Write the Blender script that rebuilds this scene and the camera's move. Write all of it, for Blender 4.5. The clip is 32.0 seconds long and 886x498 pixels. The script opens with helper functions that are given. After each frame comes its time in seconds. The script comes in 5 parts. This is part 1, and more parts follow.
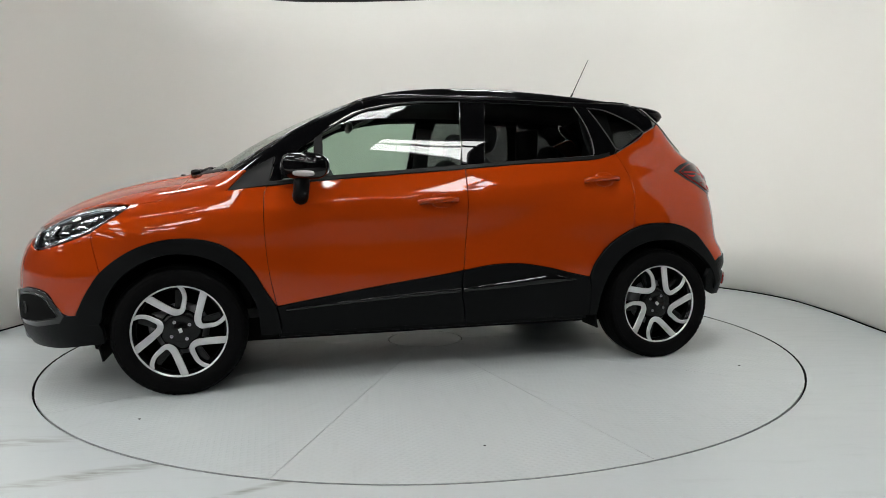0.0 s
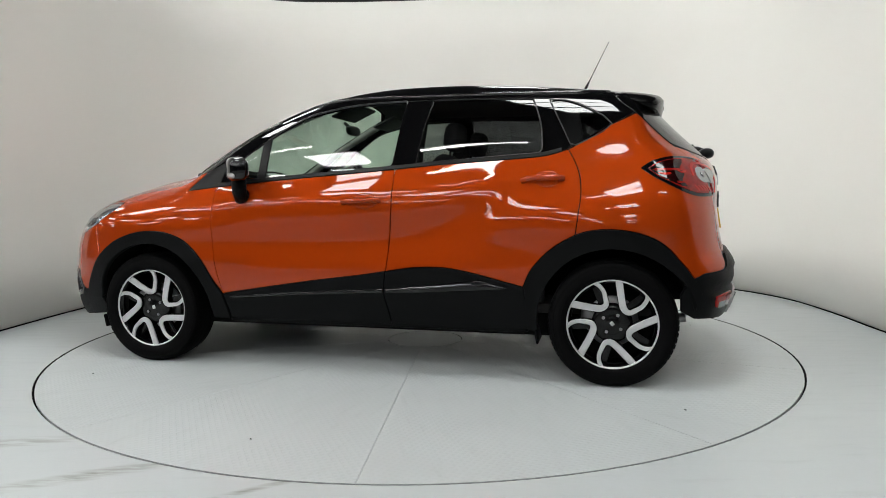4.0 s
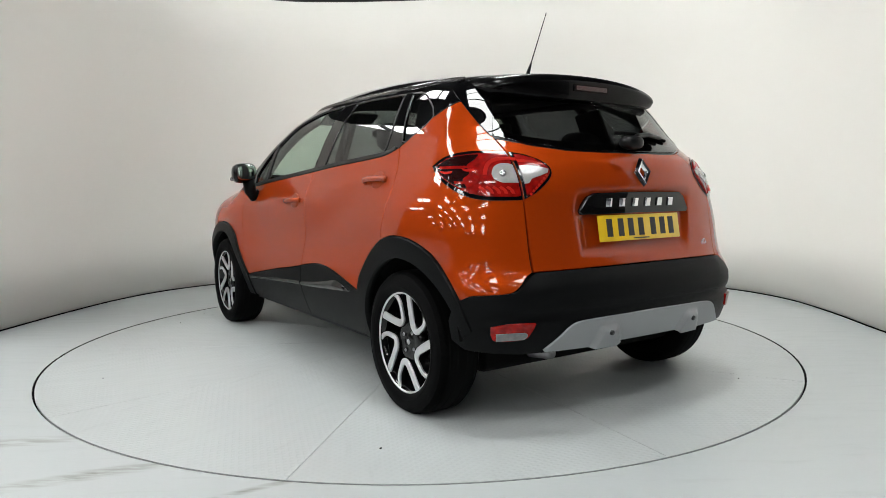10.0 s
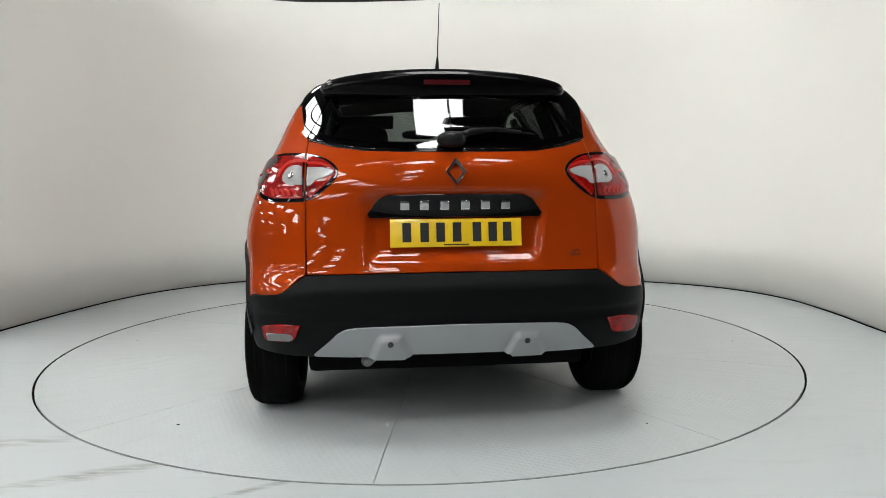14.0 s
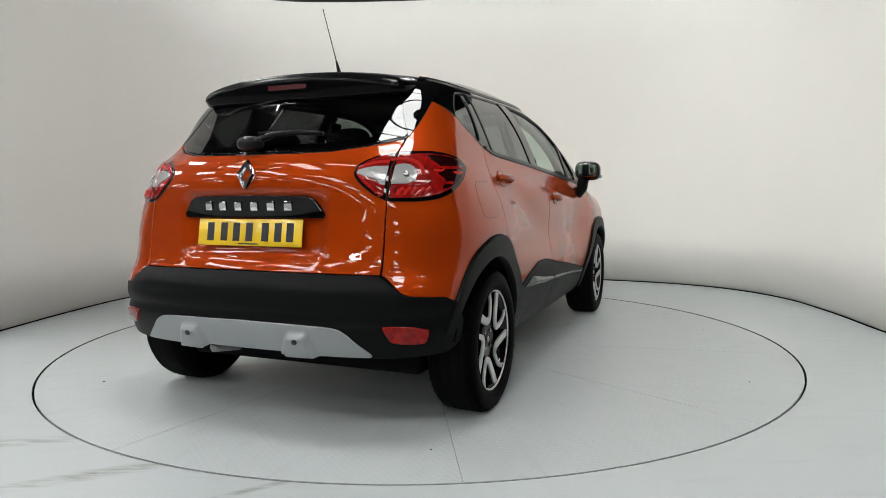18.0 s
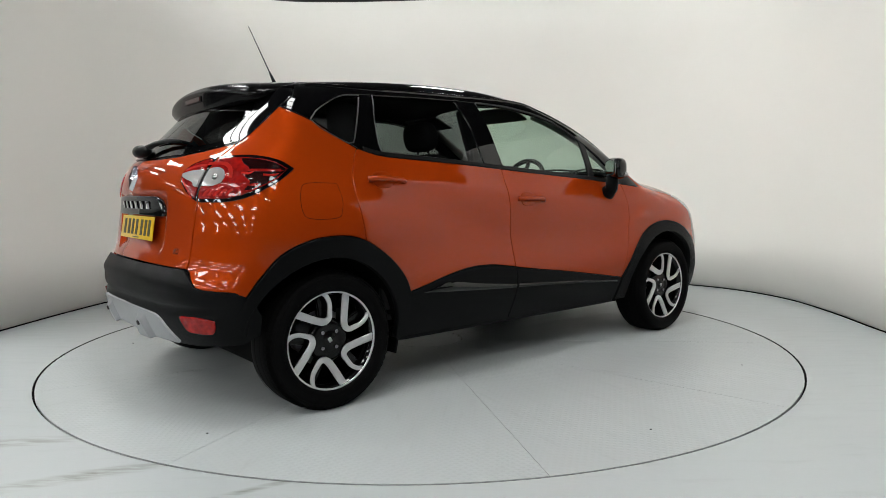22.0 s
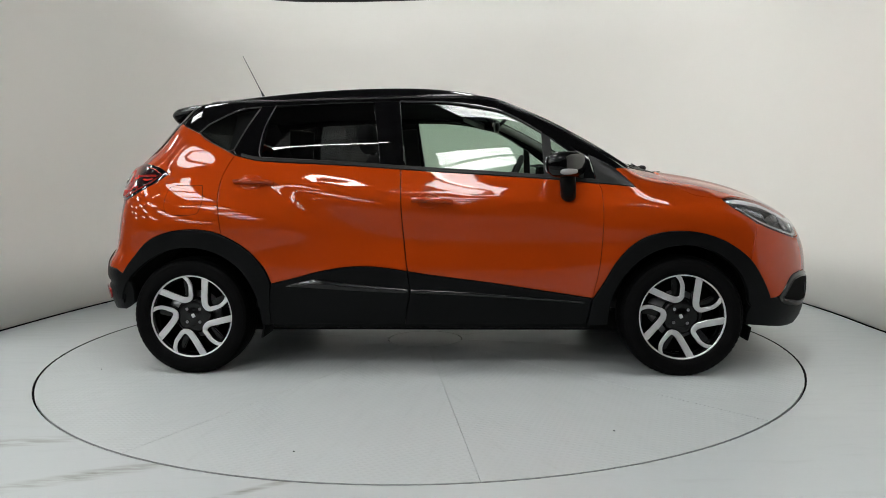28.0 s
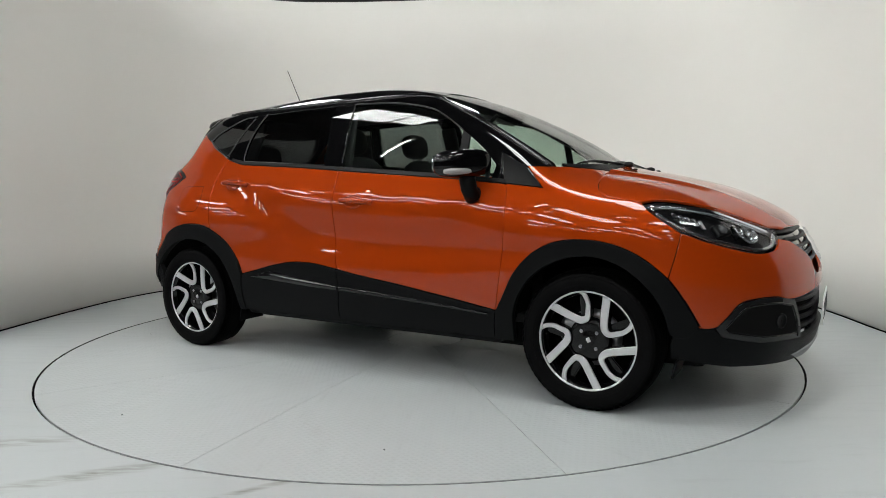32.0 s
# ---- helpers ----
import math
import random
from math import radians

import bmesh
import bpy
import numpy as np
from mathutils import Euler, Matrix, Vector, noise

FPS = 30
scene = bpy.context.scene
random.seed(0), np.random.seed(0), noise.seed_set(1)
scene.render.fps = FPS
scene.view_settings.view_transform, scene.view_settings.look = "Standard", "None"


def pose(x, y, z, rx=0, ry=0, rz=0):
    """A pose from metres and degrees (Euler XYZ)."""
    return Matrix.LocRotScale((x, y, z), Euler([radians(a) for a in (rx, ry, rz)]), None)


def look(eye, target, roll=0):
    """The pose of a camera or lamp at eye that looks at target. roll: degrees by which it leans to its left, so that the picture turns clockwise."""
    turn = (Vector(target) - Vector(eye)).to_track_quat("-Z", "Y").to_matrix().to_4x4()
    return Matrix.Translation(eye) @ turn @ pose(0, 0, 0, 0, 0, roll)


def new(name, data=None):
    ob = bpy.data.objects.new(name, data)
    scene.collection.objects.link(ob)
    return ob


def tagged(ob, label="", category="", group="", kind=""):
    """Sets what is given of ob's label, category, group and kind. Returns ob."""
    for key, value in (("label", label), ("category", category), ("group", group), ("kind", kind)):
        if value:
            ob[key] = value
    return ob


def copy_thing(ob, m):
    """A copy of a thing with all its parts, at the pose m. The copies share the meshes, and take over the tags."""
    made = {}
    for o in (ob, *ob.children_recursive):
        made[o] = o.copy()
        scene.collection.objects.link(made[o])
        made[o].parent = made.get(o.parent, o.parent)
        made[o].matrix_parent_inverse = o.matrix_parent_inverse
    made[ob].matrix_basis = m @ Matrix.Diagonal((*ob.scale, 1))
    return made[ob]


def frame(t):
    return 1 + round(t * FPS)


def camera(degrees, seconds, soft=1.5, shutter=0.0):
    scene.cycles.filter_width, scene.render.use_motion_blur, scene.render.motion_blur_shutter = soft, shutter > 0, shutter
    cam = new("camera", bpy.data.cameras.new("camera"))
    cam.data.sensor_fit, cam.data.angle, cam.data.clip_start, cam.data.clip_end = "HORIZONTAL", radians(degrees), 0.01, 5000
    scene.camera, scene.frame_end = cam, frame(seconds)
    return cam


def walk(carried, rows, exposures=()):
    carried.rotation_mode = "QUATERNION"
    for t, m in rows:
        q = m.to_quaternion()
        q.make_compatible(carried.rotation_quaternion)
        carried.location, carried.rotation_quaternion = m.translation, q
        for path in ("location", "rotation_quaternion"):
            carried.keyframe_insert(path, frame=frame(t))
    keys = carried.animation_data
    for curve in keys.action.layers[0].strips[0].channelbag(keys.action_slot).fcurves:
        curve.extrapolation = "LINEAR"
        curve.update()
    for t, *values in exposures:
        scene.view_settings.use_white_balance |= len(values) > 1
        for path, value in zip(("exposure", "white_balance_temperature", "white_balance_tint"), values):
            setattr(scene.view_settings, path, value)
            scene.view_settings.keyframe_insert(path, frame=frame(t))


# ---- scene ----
from mathutils import geometry

# one fixed camera on a stand before the turntable
EYE = (0.0, -4.4124, 0.9838)
AIM = (EYE[0] + 0.02806, EYE[1] + 0.99576, EYE[2] - 0.08763)
cam = camera(66.53, 32.0, 0.8)
walk(cam, [(0.0, look(EYE, AIM, -0.513)), (32.0, look(EYE, AIM, -0.513))],
     [(0.0, 0.0), (1.0, 0.19), (2.0, 0.23), (3.0, 0.13), (6.0, 0.0), (7.0, 0.05), (8.0, 0.12), (9.0, 0.17), (12.0, 0.17), (13.0, 0.18), (14.0, 0.12), (17.0, 0.02), (18.0, 0.01),
      (19.0, 0.09), (20.0, 0.12), (21.0, 0.09), (22.0, 0.0), (23.0, -0.03), (25.0, -0.05), (28.0, -0.10), (32.0, -0.11)])

# ---- world, light ----
world = bpy.data.worlds.new("hall_dark")
scene.world = world
world.use_nodes = True
world.node_tree.nodes["Background"].inputs["Color"].default_value = (0.5, 0.52, 0.55, 1)
world.node_tree.nodes["Background"].inputs["Strength"].default_value = 0.02
scene.view_settings.exposure = 0.0
SKYLIGHT, TUBE = 20.0, 38.0


# ---- materials ----
def material(name):
    m = bpy.data.materials.new(name)
    m.use_nodes = True
    nt = m.node_tree
    return m, nt.nodes, nt.links, nt.nodes["Principled BSDF"]


def surface(name, colour, rough, metal=0.0, vary=0.12, scale=8.0, bump=0.0, bump_scale=200.0, coat=0.0, coat_rough=0.03, spec=0.5, second=None, coat_ior=1.5):
    """A painted, moulded or metal surface with variation at two scales and fine relief."""
    m, n, l, b = material(name)
    tc = n.new("ShaderNodeTexCoord")
    big = n.new("ShaderNodeTexNoise")
    big.inputs["Scale"].default_value = scale
    big.inputs["Detail"].default_value = 6
    l.new(tc.outputs["Object"], big.inputs["Vector"])
    ramp = n.new("ShaderNodeMix")
    ramp.data_type = "RGBA"
    lo = [c * (1 - vary) for c in colour]
    hi = second or [min(1, c * (1 + vary)) for c in colour]
    ramp.inputs["A"].default_value, ramp.inputs["B"].default_value = (*lo, 1), (*hi, 1)
    l.new(big.outputs["Fac"], ramp.inputs["Factor"])
    l.new(ramp.outputs["Result"], b.inputs["Base Color"])
    rr = n.new("ShaderNodeMapRange")
    rr.inputs["To Min"].default_value, rr.inputs["To Max"].default_value = rough * 0.85, min(1, rough * 1.15)
    l.new(big.outputs["Fac"], rr.inputs["Value"])
    l.new(rr.outputs["Result"], b.inputs["Roughness"])
    b.inputs["Metallic"].default_value = metal
    b.inputs["Specular IOR Level"].default_value = spec
    b.inputs["Coat Weight"].default_value, b.inputs["Coat Roughness"].default_value, b.inputs["Coat IOR"].default_value = coat, coat_rough, coat_ior
    if bump:
        fine = n.new("ShaderNodeTexNoise")
        fine.inputs["Scale"].default_value = bump_scale
        fine.inputs["Detail"].default_value = 3
        l.new(tc.outputs["Object"], fine.inputs["Vector"])
        bp = n.new("ShaderNodeBump")
        bp.inputs["Strength"].default_value, bp.inputs["Distance"].default_value = bump, 0.002
        l.new(fine.outputs["Fac"], bp.inputs["Height"])
        l.new(bp.outputs["Normal"], b.inputs["Normal"])
    return m


def glass(name, tint, rough=0.0):
    """A thin pane: it lets tinted light through and mirrors more at a slant."""
    m, n, l, b = material(name)
    n.remove(b)
    out = n["Material Output"]
    clear, gloss, mix, fr = n.new("ShaderNodeBsdfTransparent"), n.new("ShaderNodeBsdfGlossy"), n.new("ShaderNodeMixShader"), n.new("ShaderNodeLayerWeight")
    power, scale = n.new("ShaderNodeMath"), n.new("ShaderNodeMath")
    clear.inputs["Color"].default_value = (*tint, 1)
    gloss.inputs["Roughness"].default_value = rough
    fr.inputs["Blend"].default_value = 0.5
    power.operation, scale.operation = "POWER", "MULTIPLY_ADD"
    power.inputs[1].default_value, scale.inputs[1].default_value, scale.inputs[2].default_value = 5.0, 0.90, 0.055
    l.new(fr.outputs["Facing"], power.inputs[0])
    l.new(power.outputs["Value"], scale.inputs[0])
    l.new(scale.outputs["Value"], mix.inputs["Fac"])
    l.new(clear.outputs["BSDF"], mix.inputs[1])
    l.new(gloss.outputs["BSDF"], mix.inputs[2])
    l.new(mix.outputs["Shader"], out.inputs["Surface"])
    return m


def glow(name, colour, strength):
    m, n, l, b = material(name)
    b.inputs["Base Color"].default_value = (0.8, 0.8, 0.8, 1)
    b.inputs["Emission Color"].default_value = (*colour, 1)
    b.inputs["Emission Strength"].default_value = strength
    return m


def car_paint(name, colour, deep):
    """Metallic base with fine flakes under a clear coat."""
    m, n, l, b = material(name)
    tc, flake, mix, big = n.new("ShaderNodeTexCoord"), n.new("ShaderNodeTexVoronoi"), n.new("ShaderNodeMix"), n.new("ShaderNodeTexNoise")
    flake.inputs["Scale"].default_value = 900
    big.inputs["Scale"].default_value = 3
    l.new(tc.outputs["Object"], flake.inputs["Vector"])
    l.new(tc.outputs["Object"], big.inputs["Vector"])
    mix.data_type = "RGBA"
    mix.inputs["A"].default_value, mix.inputs["B"].default_value = (*deep, 1), (*colour, 1)
    add = n.new("ShaderNodeMath")
    add.operation = "MULTIPLY_ADD"
    add.inputs[1].default_value, add.inputs[2].default_value = 0.5, 0.35
    l.new(flake.outputs["Color"], add.inputs[0])
    l.new(add.outputs["Value"], mix.inputs["Factor"])
    l.new(mix.outputs["Result"], b.inputs["Base Color"])
    b.inputs["Metallic"].default_value = 0.25
    b.inputs["Roughness"].default_value = 0.42
    b.inputs["Coat Weight"].default_value, b.inputs["Coat Roughness"].default_value = 1.0, 0.02
    b.inputs["Coat IOR"].default_value = 1.43
    b.inputs["Specular IOR Level"].default_value = 0.0
    return m


ORANGE = car_paint("orange_metallic_paint", (0.385, 0.043, 0.0032), (0.275, 0.0265, 0.0022))
GLOSS_BLACK = surface("gloss_black_paint", (0.002, 0.002, 0.0023), 0.3, coat=1.0, coat_rough=0.012, spec=0.0, coat_ior=1.45)
PLASTIC = surface("black_grained_plastic", (0.0028, 0.0031, 0.0034), 0.42, spec=0.09, bump=0.25, bump_scale=900, vary=0.2, scale=5)
SATIN = surface("satin_black_trim", (0.006, 0.006, 0.0065), 0.32, vary=0.15, spec=0.2)
MOULDING = surface("gloss_black_moulding", (0.003, 0.003, 0.0032), 0.2, coat=1.0, coat_rough=0.02, spec=0.0, coat_ior=1.65)
SEAL = surface("grey_rubber_seal", (0.03, 0.03, 0.031), 0.3, vary=0.1, spec=0.5)
WING_BLACK = surface("black_spoiler_paint", (0.002, 0.002, 0.0022), 0.25, spec=0.06, coat=0.22, coat_rough=0.02, coat_ior=1.4)
FIN_BLACK = surface("black_tailgate_fin", (0.002, 0.002, 0.0022), 0.22, spec=0.10, vary=0.1)
WHEEL_BLACK = surface("black_wheel_paint", (0.002, 0.002, 0.0022), 0.25, spec=0.12, vary=0.1, coat=0.35, coat_rough=0.05)
DARK = surface("dark_underbody", (0.005, 0.005, 0.005), 0.9, spec=0.1, vary=0.3)
CABIN = surface("charcoal_cabin_trim", (0.018, 0.018, 0.019), 0.7, bump=0.2, bump_scale=400, vary=0.25)
TRIM_GREY = surface("pale_grey_trim", (0.22, 0.215, 0.20), 0.8, vary=0.1, bump=0.1, bump_scale=500)
CLOTH = surface("dark_seat_cloth", (0.024, 0.024, 0.026), 0.9, bump=0.5, bump_scale=700, vary=0.3)
RUBBER = surface("tyre_rubber", (0.0025, 0.0025, 0.0027), 0.62, spec=0.05, bump=0.15, bump_scale=300, vary=0.25, scale=20)
SILVER = surface("machined_alloy", (0.64, 0.64, 0.65), 0.34, metal=0.75, vary=0.10, scale=30)
CHROME = surface("chrome", (0.80, 0.80, 0.82), 0.08, metal=1.0, vary=0.03)
SKID = surface("satin_silver_skid_paint", (0.26, 0.27, 0.28), 0.38, metal=0.25, vary=0.05, coat=0.2, coat_rough=0.2)
BRAKE = surface("cast_brake_metal", (0.30, 0.30, 0.31), 0.4, metal=0.9, vary=0.25, scale=40)
RED_LENS = surface("red_lamp_lens", (0.075, 0.0012, 0.0014), 0.25, coat=0.8, coat_rough=0.02, spec=0.05, vary=0.6, scale=35, second=(0.42, 0.007, 0.005), coat_ior=1.4)
WHITE_LENS = surface("clear_lamp_lens", (0.30, 0.29, 0.29), 0.2, coat=0.7, coat_ior=1.4, vary=0.12, scale=90)
DARK_RED = surface("dark_red_lens", (0.06, 0.004, 0.006), 0.25, coat=0.4)
MAROON = surface("maroon_lamp_lens", (0.012, 0.0008, 0.001), 0.25, coat=0.8, coat_rough=0.02, spec=0.05, vary=0.4, scale=30, coat_ior=1.4)
LIGHT_GUIDE = surface("bright_red_light_guide", (0.42, 0.012, 0.007), 0.3, coat=0.6, coat_ior=1.3, spec=0.05, vary=0.1)
PLATE_YELLOW = surface("yellow_plate", (0.78, 0.50, 0.012), 0.3, vary=0.03, coat=0.5)
INK = surface("black_ink", (0.012, 0.012, 0.014), 0.4, vary=0.1)
DIM_CHROME = surface("smoked_chrome", (0.38, 0.38, 0.39), 0.16, metal=1.0, vary=0.3, scale=60)
PROJECTOR = surface("dark_projector_lens", (0.05, 0.052, 0.055), 0.08, coat=1.0, vary=0.4, scale=60)
GREY_LENS = surface("smoky_lamp_lens", (0.15, 0.14, 0.14), 0.2, coat=0.7, coat_ior=1.35, vary=0.3, scale=60)
CLEAR = glass("green_tinted_window", (0.66, 0.78, 0.70))
SCREEN = glass("windscreen_glass", (0.70, 0.80, 0.74))
PRIVACY = glass("dark_privacy_glass", (0.19, 0.20, 0.20))
REAR_GLASS = glass("dark_rear_glass", (0.20, 0.21, 0.21))
LAMP_GLASS = glass("headlamp_cover", (0.9, 0.92, 0.93))


# ---- mesh helpers ----
def part(name, bm, mat, parent, label="", smooth=True):
    """Links a bmesh as one mesh object under a thing or a part."""
    me = bpy.data.meshes.new(name)
    bm.to_mesh(me)
    bm.free()
    me.materials.append(mat)
    if smooth:
        me.polygons.foreach_set("use_smooth", [True] * len(me.polygons))
    ob = new(name, me)
    ob.parent = parent
    return tagged(ob, label)


def shared(name, me, parent, m=None, label=""):
    ob = new(name, me)
    ob.parent = parent
    if m is not None:
        ob.matrix_basis = m
    return tagged(ob, label)


def holder(name, label, category, group="", kind=""):
    return tagged(new(name), label, category, group, kind)


def box(size, at=(0, 0, 0), bevel=0.0, turn=None, segments=2):
    bm = bmesh.new()
    bmesh.ops.create_cube(bm, size=1)
    bmesh.ops.scale(bm, vec=size, verts=bm.verts)
    if bevel:
        bmesh.ops.bevel(bm, geom=bm.edges[:], offset=bevel, segments=segments, affect="EDGES", profile=0.6)
    if turn is not None:
        bmesh.ops.transform(bm, matrix=Euler([radians(a) for a in turn]).to_matrix().to_4x4(), verts=bm.verts)
    bmesh.ops.translate(bm, vec=at, verts=bm.verts)
    return bm


def lathe(profile, n=48, axis="y"):
    """Turns (radius, height) pairs round an axis."""
    bm = bmesh.new()
    rings = []
    for r, h in profile:
        ring = []
        for i in range(n):
            a = 2 * math.pi * i / n
            ring.append(bm.verts.new((r * math.cos(a), h, r * math.sin(a)) if axis == "y" else (r * math.cos(a), r * math.sin(a), h)))
        rings.append(ring)
    for p, q in zip(rings, rings[1:]):
        for i in range(n):
            bm.faces.new((p[i], p[(i + 1) % n], q[(i + 1) % n], q[i]))
    bmesh.ops.recalc_face_normals(bm, faces=bm.faces)
    return bm


def pebble(size, at=(0, 0, 0), power=2.6, turn=None, n=28):
    """A rounded block: a superellipsoid."""
    bm = bmesh.new()
    bmesh.ops.create_uvsphere(bm, u_segments=n, v_segments=n // 2, radius=1)
    for v in bm.verts:
        c = v.co
        k = (abs(c.x) ** power + abs(c.y) ** power + abs(c.z) ** power) ** (-1 / power)
        v.co = Vector((c.x * k * size[0] / 2, c.y * k * size[1] / 2, c.z * k * size[2] / 2))
    if turn is not None:
        bmesh.ops.transform(bm, matrix=Euler([radians(a) for a in turn]).to_matrix().to_4x4(), verts=bm.verts)
    bmesh.ops.translate(bm, vec=at, verts=bm.verts)
    return bm


def bow(*pts, n=10):
    """A smooth open line through a few points."""
    p = np.array(pts, float)
    if len(p) == 2:
        return [tuple(p[0] + (p[1] - p[0]) * k / n) for k in range(n + 1)]
    e = np.vstack([2 * p[0] - p[1], p, 2 * p[-1] - p[-2]])
    out = []
    for i in range(1, len(e) - 2):
        for k in range(n):
            t = k / n
            out.append(tuple(0.5 * (2 * e[i] + (e[i + 1] - e[i - 1]) * t + (2 * e[i - 1] - 5 * e[i] + 4 * e[i + 1] - e[i + 2]) * t * t
                                    + (3 * e[i] - e[i - 1] - 3 * e[i + 1] + e[i + 2]) * t ** 3)))
    out.append(tuple(p[-1]))
    return out


def tube(points, radius, sides=8, taper=1.0):
    """A round bar along a line of points."""
    bm = bmesh.new()
    pts = [Vector(p) for p in points]
    rings = []
    for i, p in enumerate(pts):
        d = (pts[min(i + 1, len(pts) - 1)] - pts[max(i - 1, 0)]).normalized()
        a = d.orthogonal().normalized()
        b = d.cross(a)
        if rings:
            a = (last - d * last.dot(d)).normalized()
            b = d.cross(a)
        last = a
        r = radius * (1 + (taper - 1) * i / (len(pts) - 1))
        rings.append([bm.verts.new(p + a * r * math.cos(2 * math.pi * k / sides) + b * r * math.sin(2 * math.pi * k / sides)) for k in range(sides)])
    for p, q in zip(rings, rings[1:]):
        for k in range(sides):
            bm.faces.new((p[k], p[(k + 1) % sides], q[(k + 1) % sides], q[k]))
    bm.faces.new(rings[0][::-1])
    bm.faces.new(rings[-1])
    return bm


def slab(outline, low, high, bevel=0.0):
    """A flat plate from a 2D outline, in the x-y plane, from low to high."""
    bm = bmesh.new()
    bottom = [bm.verts.new((x, y, low)) for x, y in outline]
    top = [bm.verts.new((x, y, high)) for x, y in outline]
    n = len(outline)
    for i in range(n):
        bm.faces.new((bottom[i], bottom[(i + 1) % n], top[(i + 1) % n], top[i]))
    cap = bm.faces.new(top)
    bm.faces.new(bottom[::-1])
    bmesh.ops.recalc_face_normals(bm, faces=bm.faces)
    if bevel:
        bmesh.ops.bevel(bm, geom=list(cap.edges), offset=bevel, segments=2, affect="EDGES")
    bmesh.ops.triangulate(bm, faces=[f for f in bm.faces if len(f.verts) > 4])
    return bm

# ---- the car's outer skin: one smooth closed form, in the car's own space (x forward, y left, z up) ----
def curve(points, soft=0.0, n=1600):
    """A smooth 1D function through (position, value) pairs, held flat outside; soft: the length over which bends are eased."""
    a = np.array(points, float)
    x, y = a[:, 0], a[:, 1]
    h = np.diff(x)
    d = np.diff(y) / h
    m = np.zeros(len(x))
    for i in range(1, len(x) - 1):
        m[i] = (d[i - 1] * h[i] + d[i] * h[i - 1]) / (h[i - 1] + h[i])
    m[0], m[-1] = d[0], d[-1]
    xs = np.linspace(x[0], x[-1], n)
    k = np.clip(np.searchsorted(x, xs, side="right") - 1, 0, len(x) - 2)
    t = (xs - x[k]) / h[k]
    ys = ((1 + 2 * t) * (1 - t) ** 2 * y[k] + t * (1 - t) ** 2 * h[k] * m[k]
          + t * t * (3 - 2 * t) * y[k + 1] + t * t * (t - 1) * h[k] * m[k + 1])
    if soft:
        w = int(3 * soft / (xs[1] - xs[0]))
        g = np.exp(-(np.arange(-w, w + 1) * (xs[1] - xs[0]) / soft) ** 2 / 2)
        ramp = np.arange(1, w + 1) * (xs[1] - xs[0])
        long = np.concatenate([ys[0] - d[0] * ramp[::-1], ys, ys[-1] + d[-1] * ramp])
        ys = np.convolve(long, g / g.sum(), "valid")
    return lambda q: np.interp(q, xs, ys)


def ease(f):
    f = np.clip(f, 0, 1)
    return f * f * (3 - 2 * f)


SECTION = curve([(0.18, 0.765), (0.26, 0.806), (0.34, 0.836), (0.44, 0.856), (0.56, 0.861), (0.70, 0.848), (0.84, 0.852), (0.92, 0.847), (1.00, 0.824), (1.08, 0.792), (1.16, 0.758), (1.27, 0.714), (1.40, 0.645), (1.50, 0.572), (1.62, 0.46)], 0.022)
PLAN = curve([(-2.1, -0.075), (-1.75, -0.024), (-1.45, 0.002), (-1.2, 0.008), (-0.7, 0.0), (0.0, 0.0), (0.8, 0.0), (1.15, 0.010), (1.45, 0.010), (1.75, -0.005), (2.2, -0.05)], 0.09)
UPPER = curve([(-1.6, 0.0), (-1.0, 0.0), (0.0, 0.010), (0.6, 0.014), (1.1, 0.012)], 0.1)
TOP = curve([(-2.2, 1.36), (-1.75, 1.470), (-1.45, 1.520), (-1.1, 1.557), (-0.7, 1.587), (-0.3, 1.598), (0.0, 1.588), (0.25, 1.552), (0.5, 1.470), (0.75, 1.360), (1.0, 1.230), (1.12, 1.146), (1.25, 1.097), (1.45, 1.058), (1.7, 0.995), (1.9, 0.920), (2.05, 0.84), (2.2, 0.74)], 0.045)
CROWN = curve([(-2.2, 0.10), (-1.4, 0.07), (-0.5, 0.052), (0.2, 0.052), (0.7, 0.06), (1.0, 0.080), (1.08, 0.078), (1.2, 0.064), (1.32, 0.056), (1.6, 0.056), (1.9, 0.070), (2.2, 0.09)], 0.045)
NOSE = curve([(0.15, 2.05), (0.25, 2.14), (0.35, 2.17), (0.5, 2.175), (0.65, 2.165), (0.78, 2.135), (0.9, 2.10), (1.1, 2.02)], 0.025)
TAIL = curve([(0.15, 1.80), (0.25, 1.86), (0.33, 1.905), (0.42, 1.938), (0.52, 1.950), (0.60, 1.938), (0.66, 1.90), (0.72, 1.884), (0.87, 1.866), (1.05, 1.872), (1.12, 1.846), (1.2, 1.762), (1.32, 1.634), (1.45, 1.512), (1.6, 1.38)], 0.011)
RAKE = curve([(0.8, 0.0), (0.9, 0.08), (1.0, 0.35), (1.1, 0.62), (1.2, 0.80), (1.35, 0.62), (1.6, 0.60)], 0.03)
SCOOP = curve([(-1.6, 1.13), (-1.1, 1.02), (-0.85, 0.96), (-0.55, 0.85), (-0.2, 0.755), (0.3, 0.705), (0.9, 0.69)], 0.1)
ROUND = 0.028


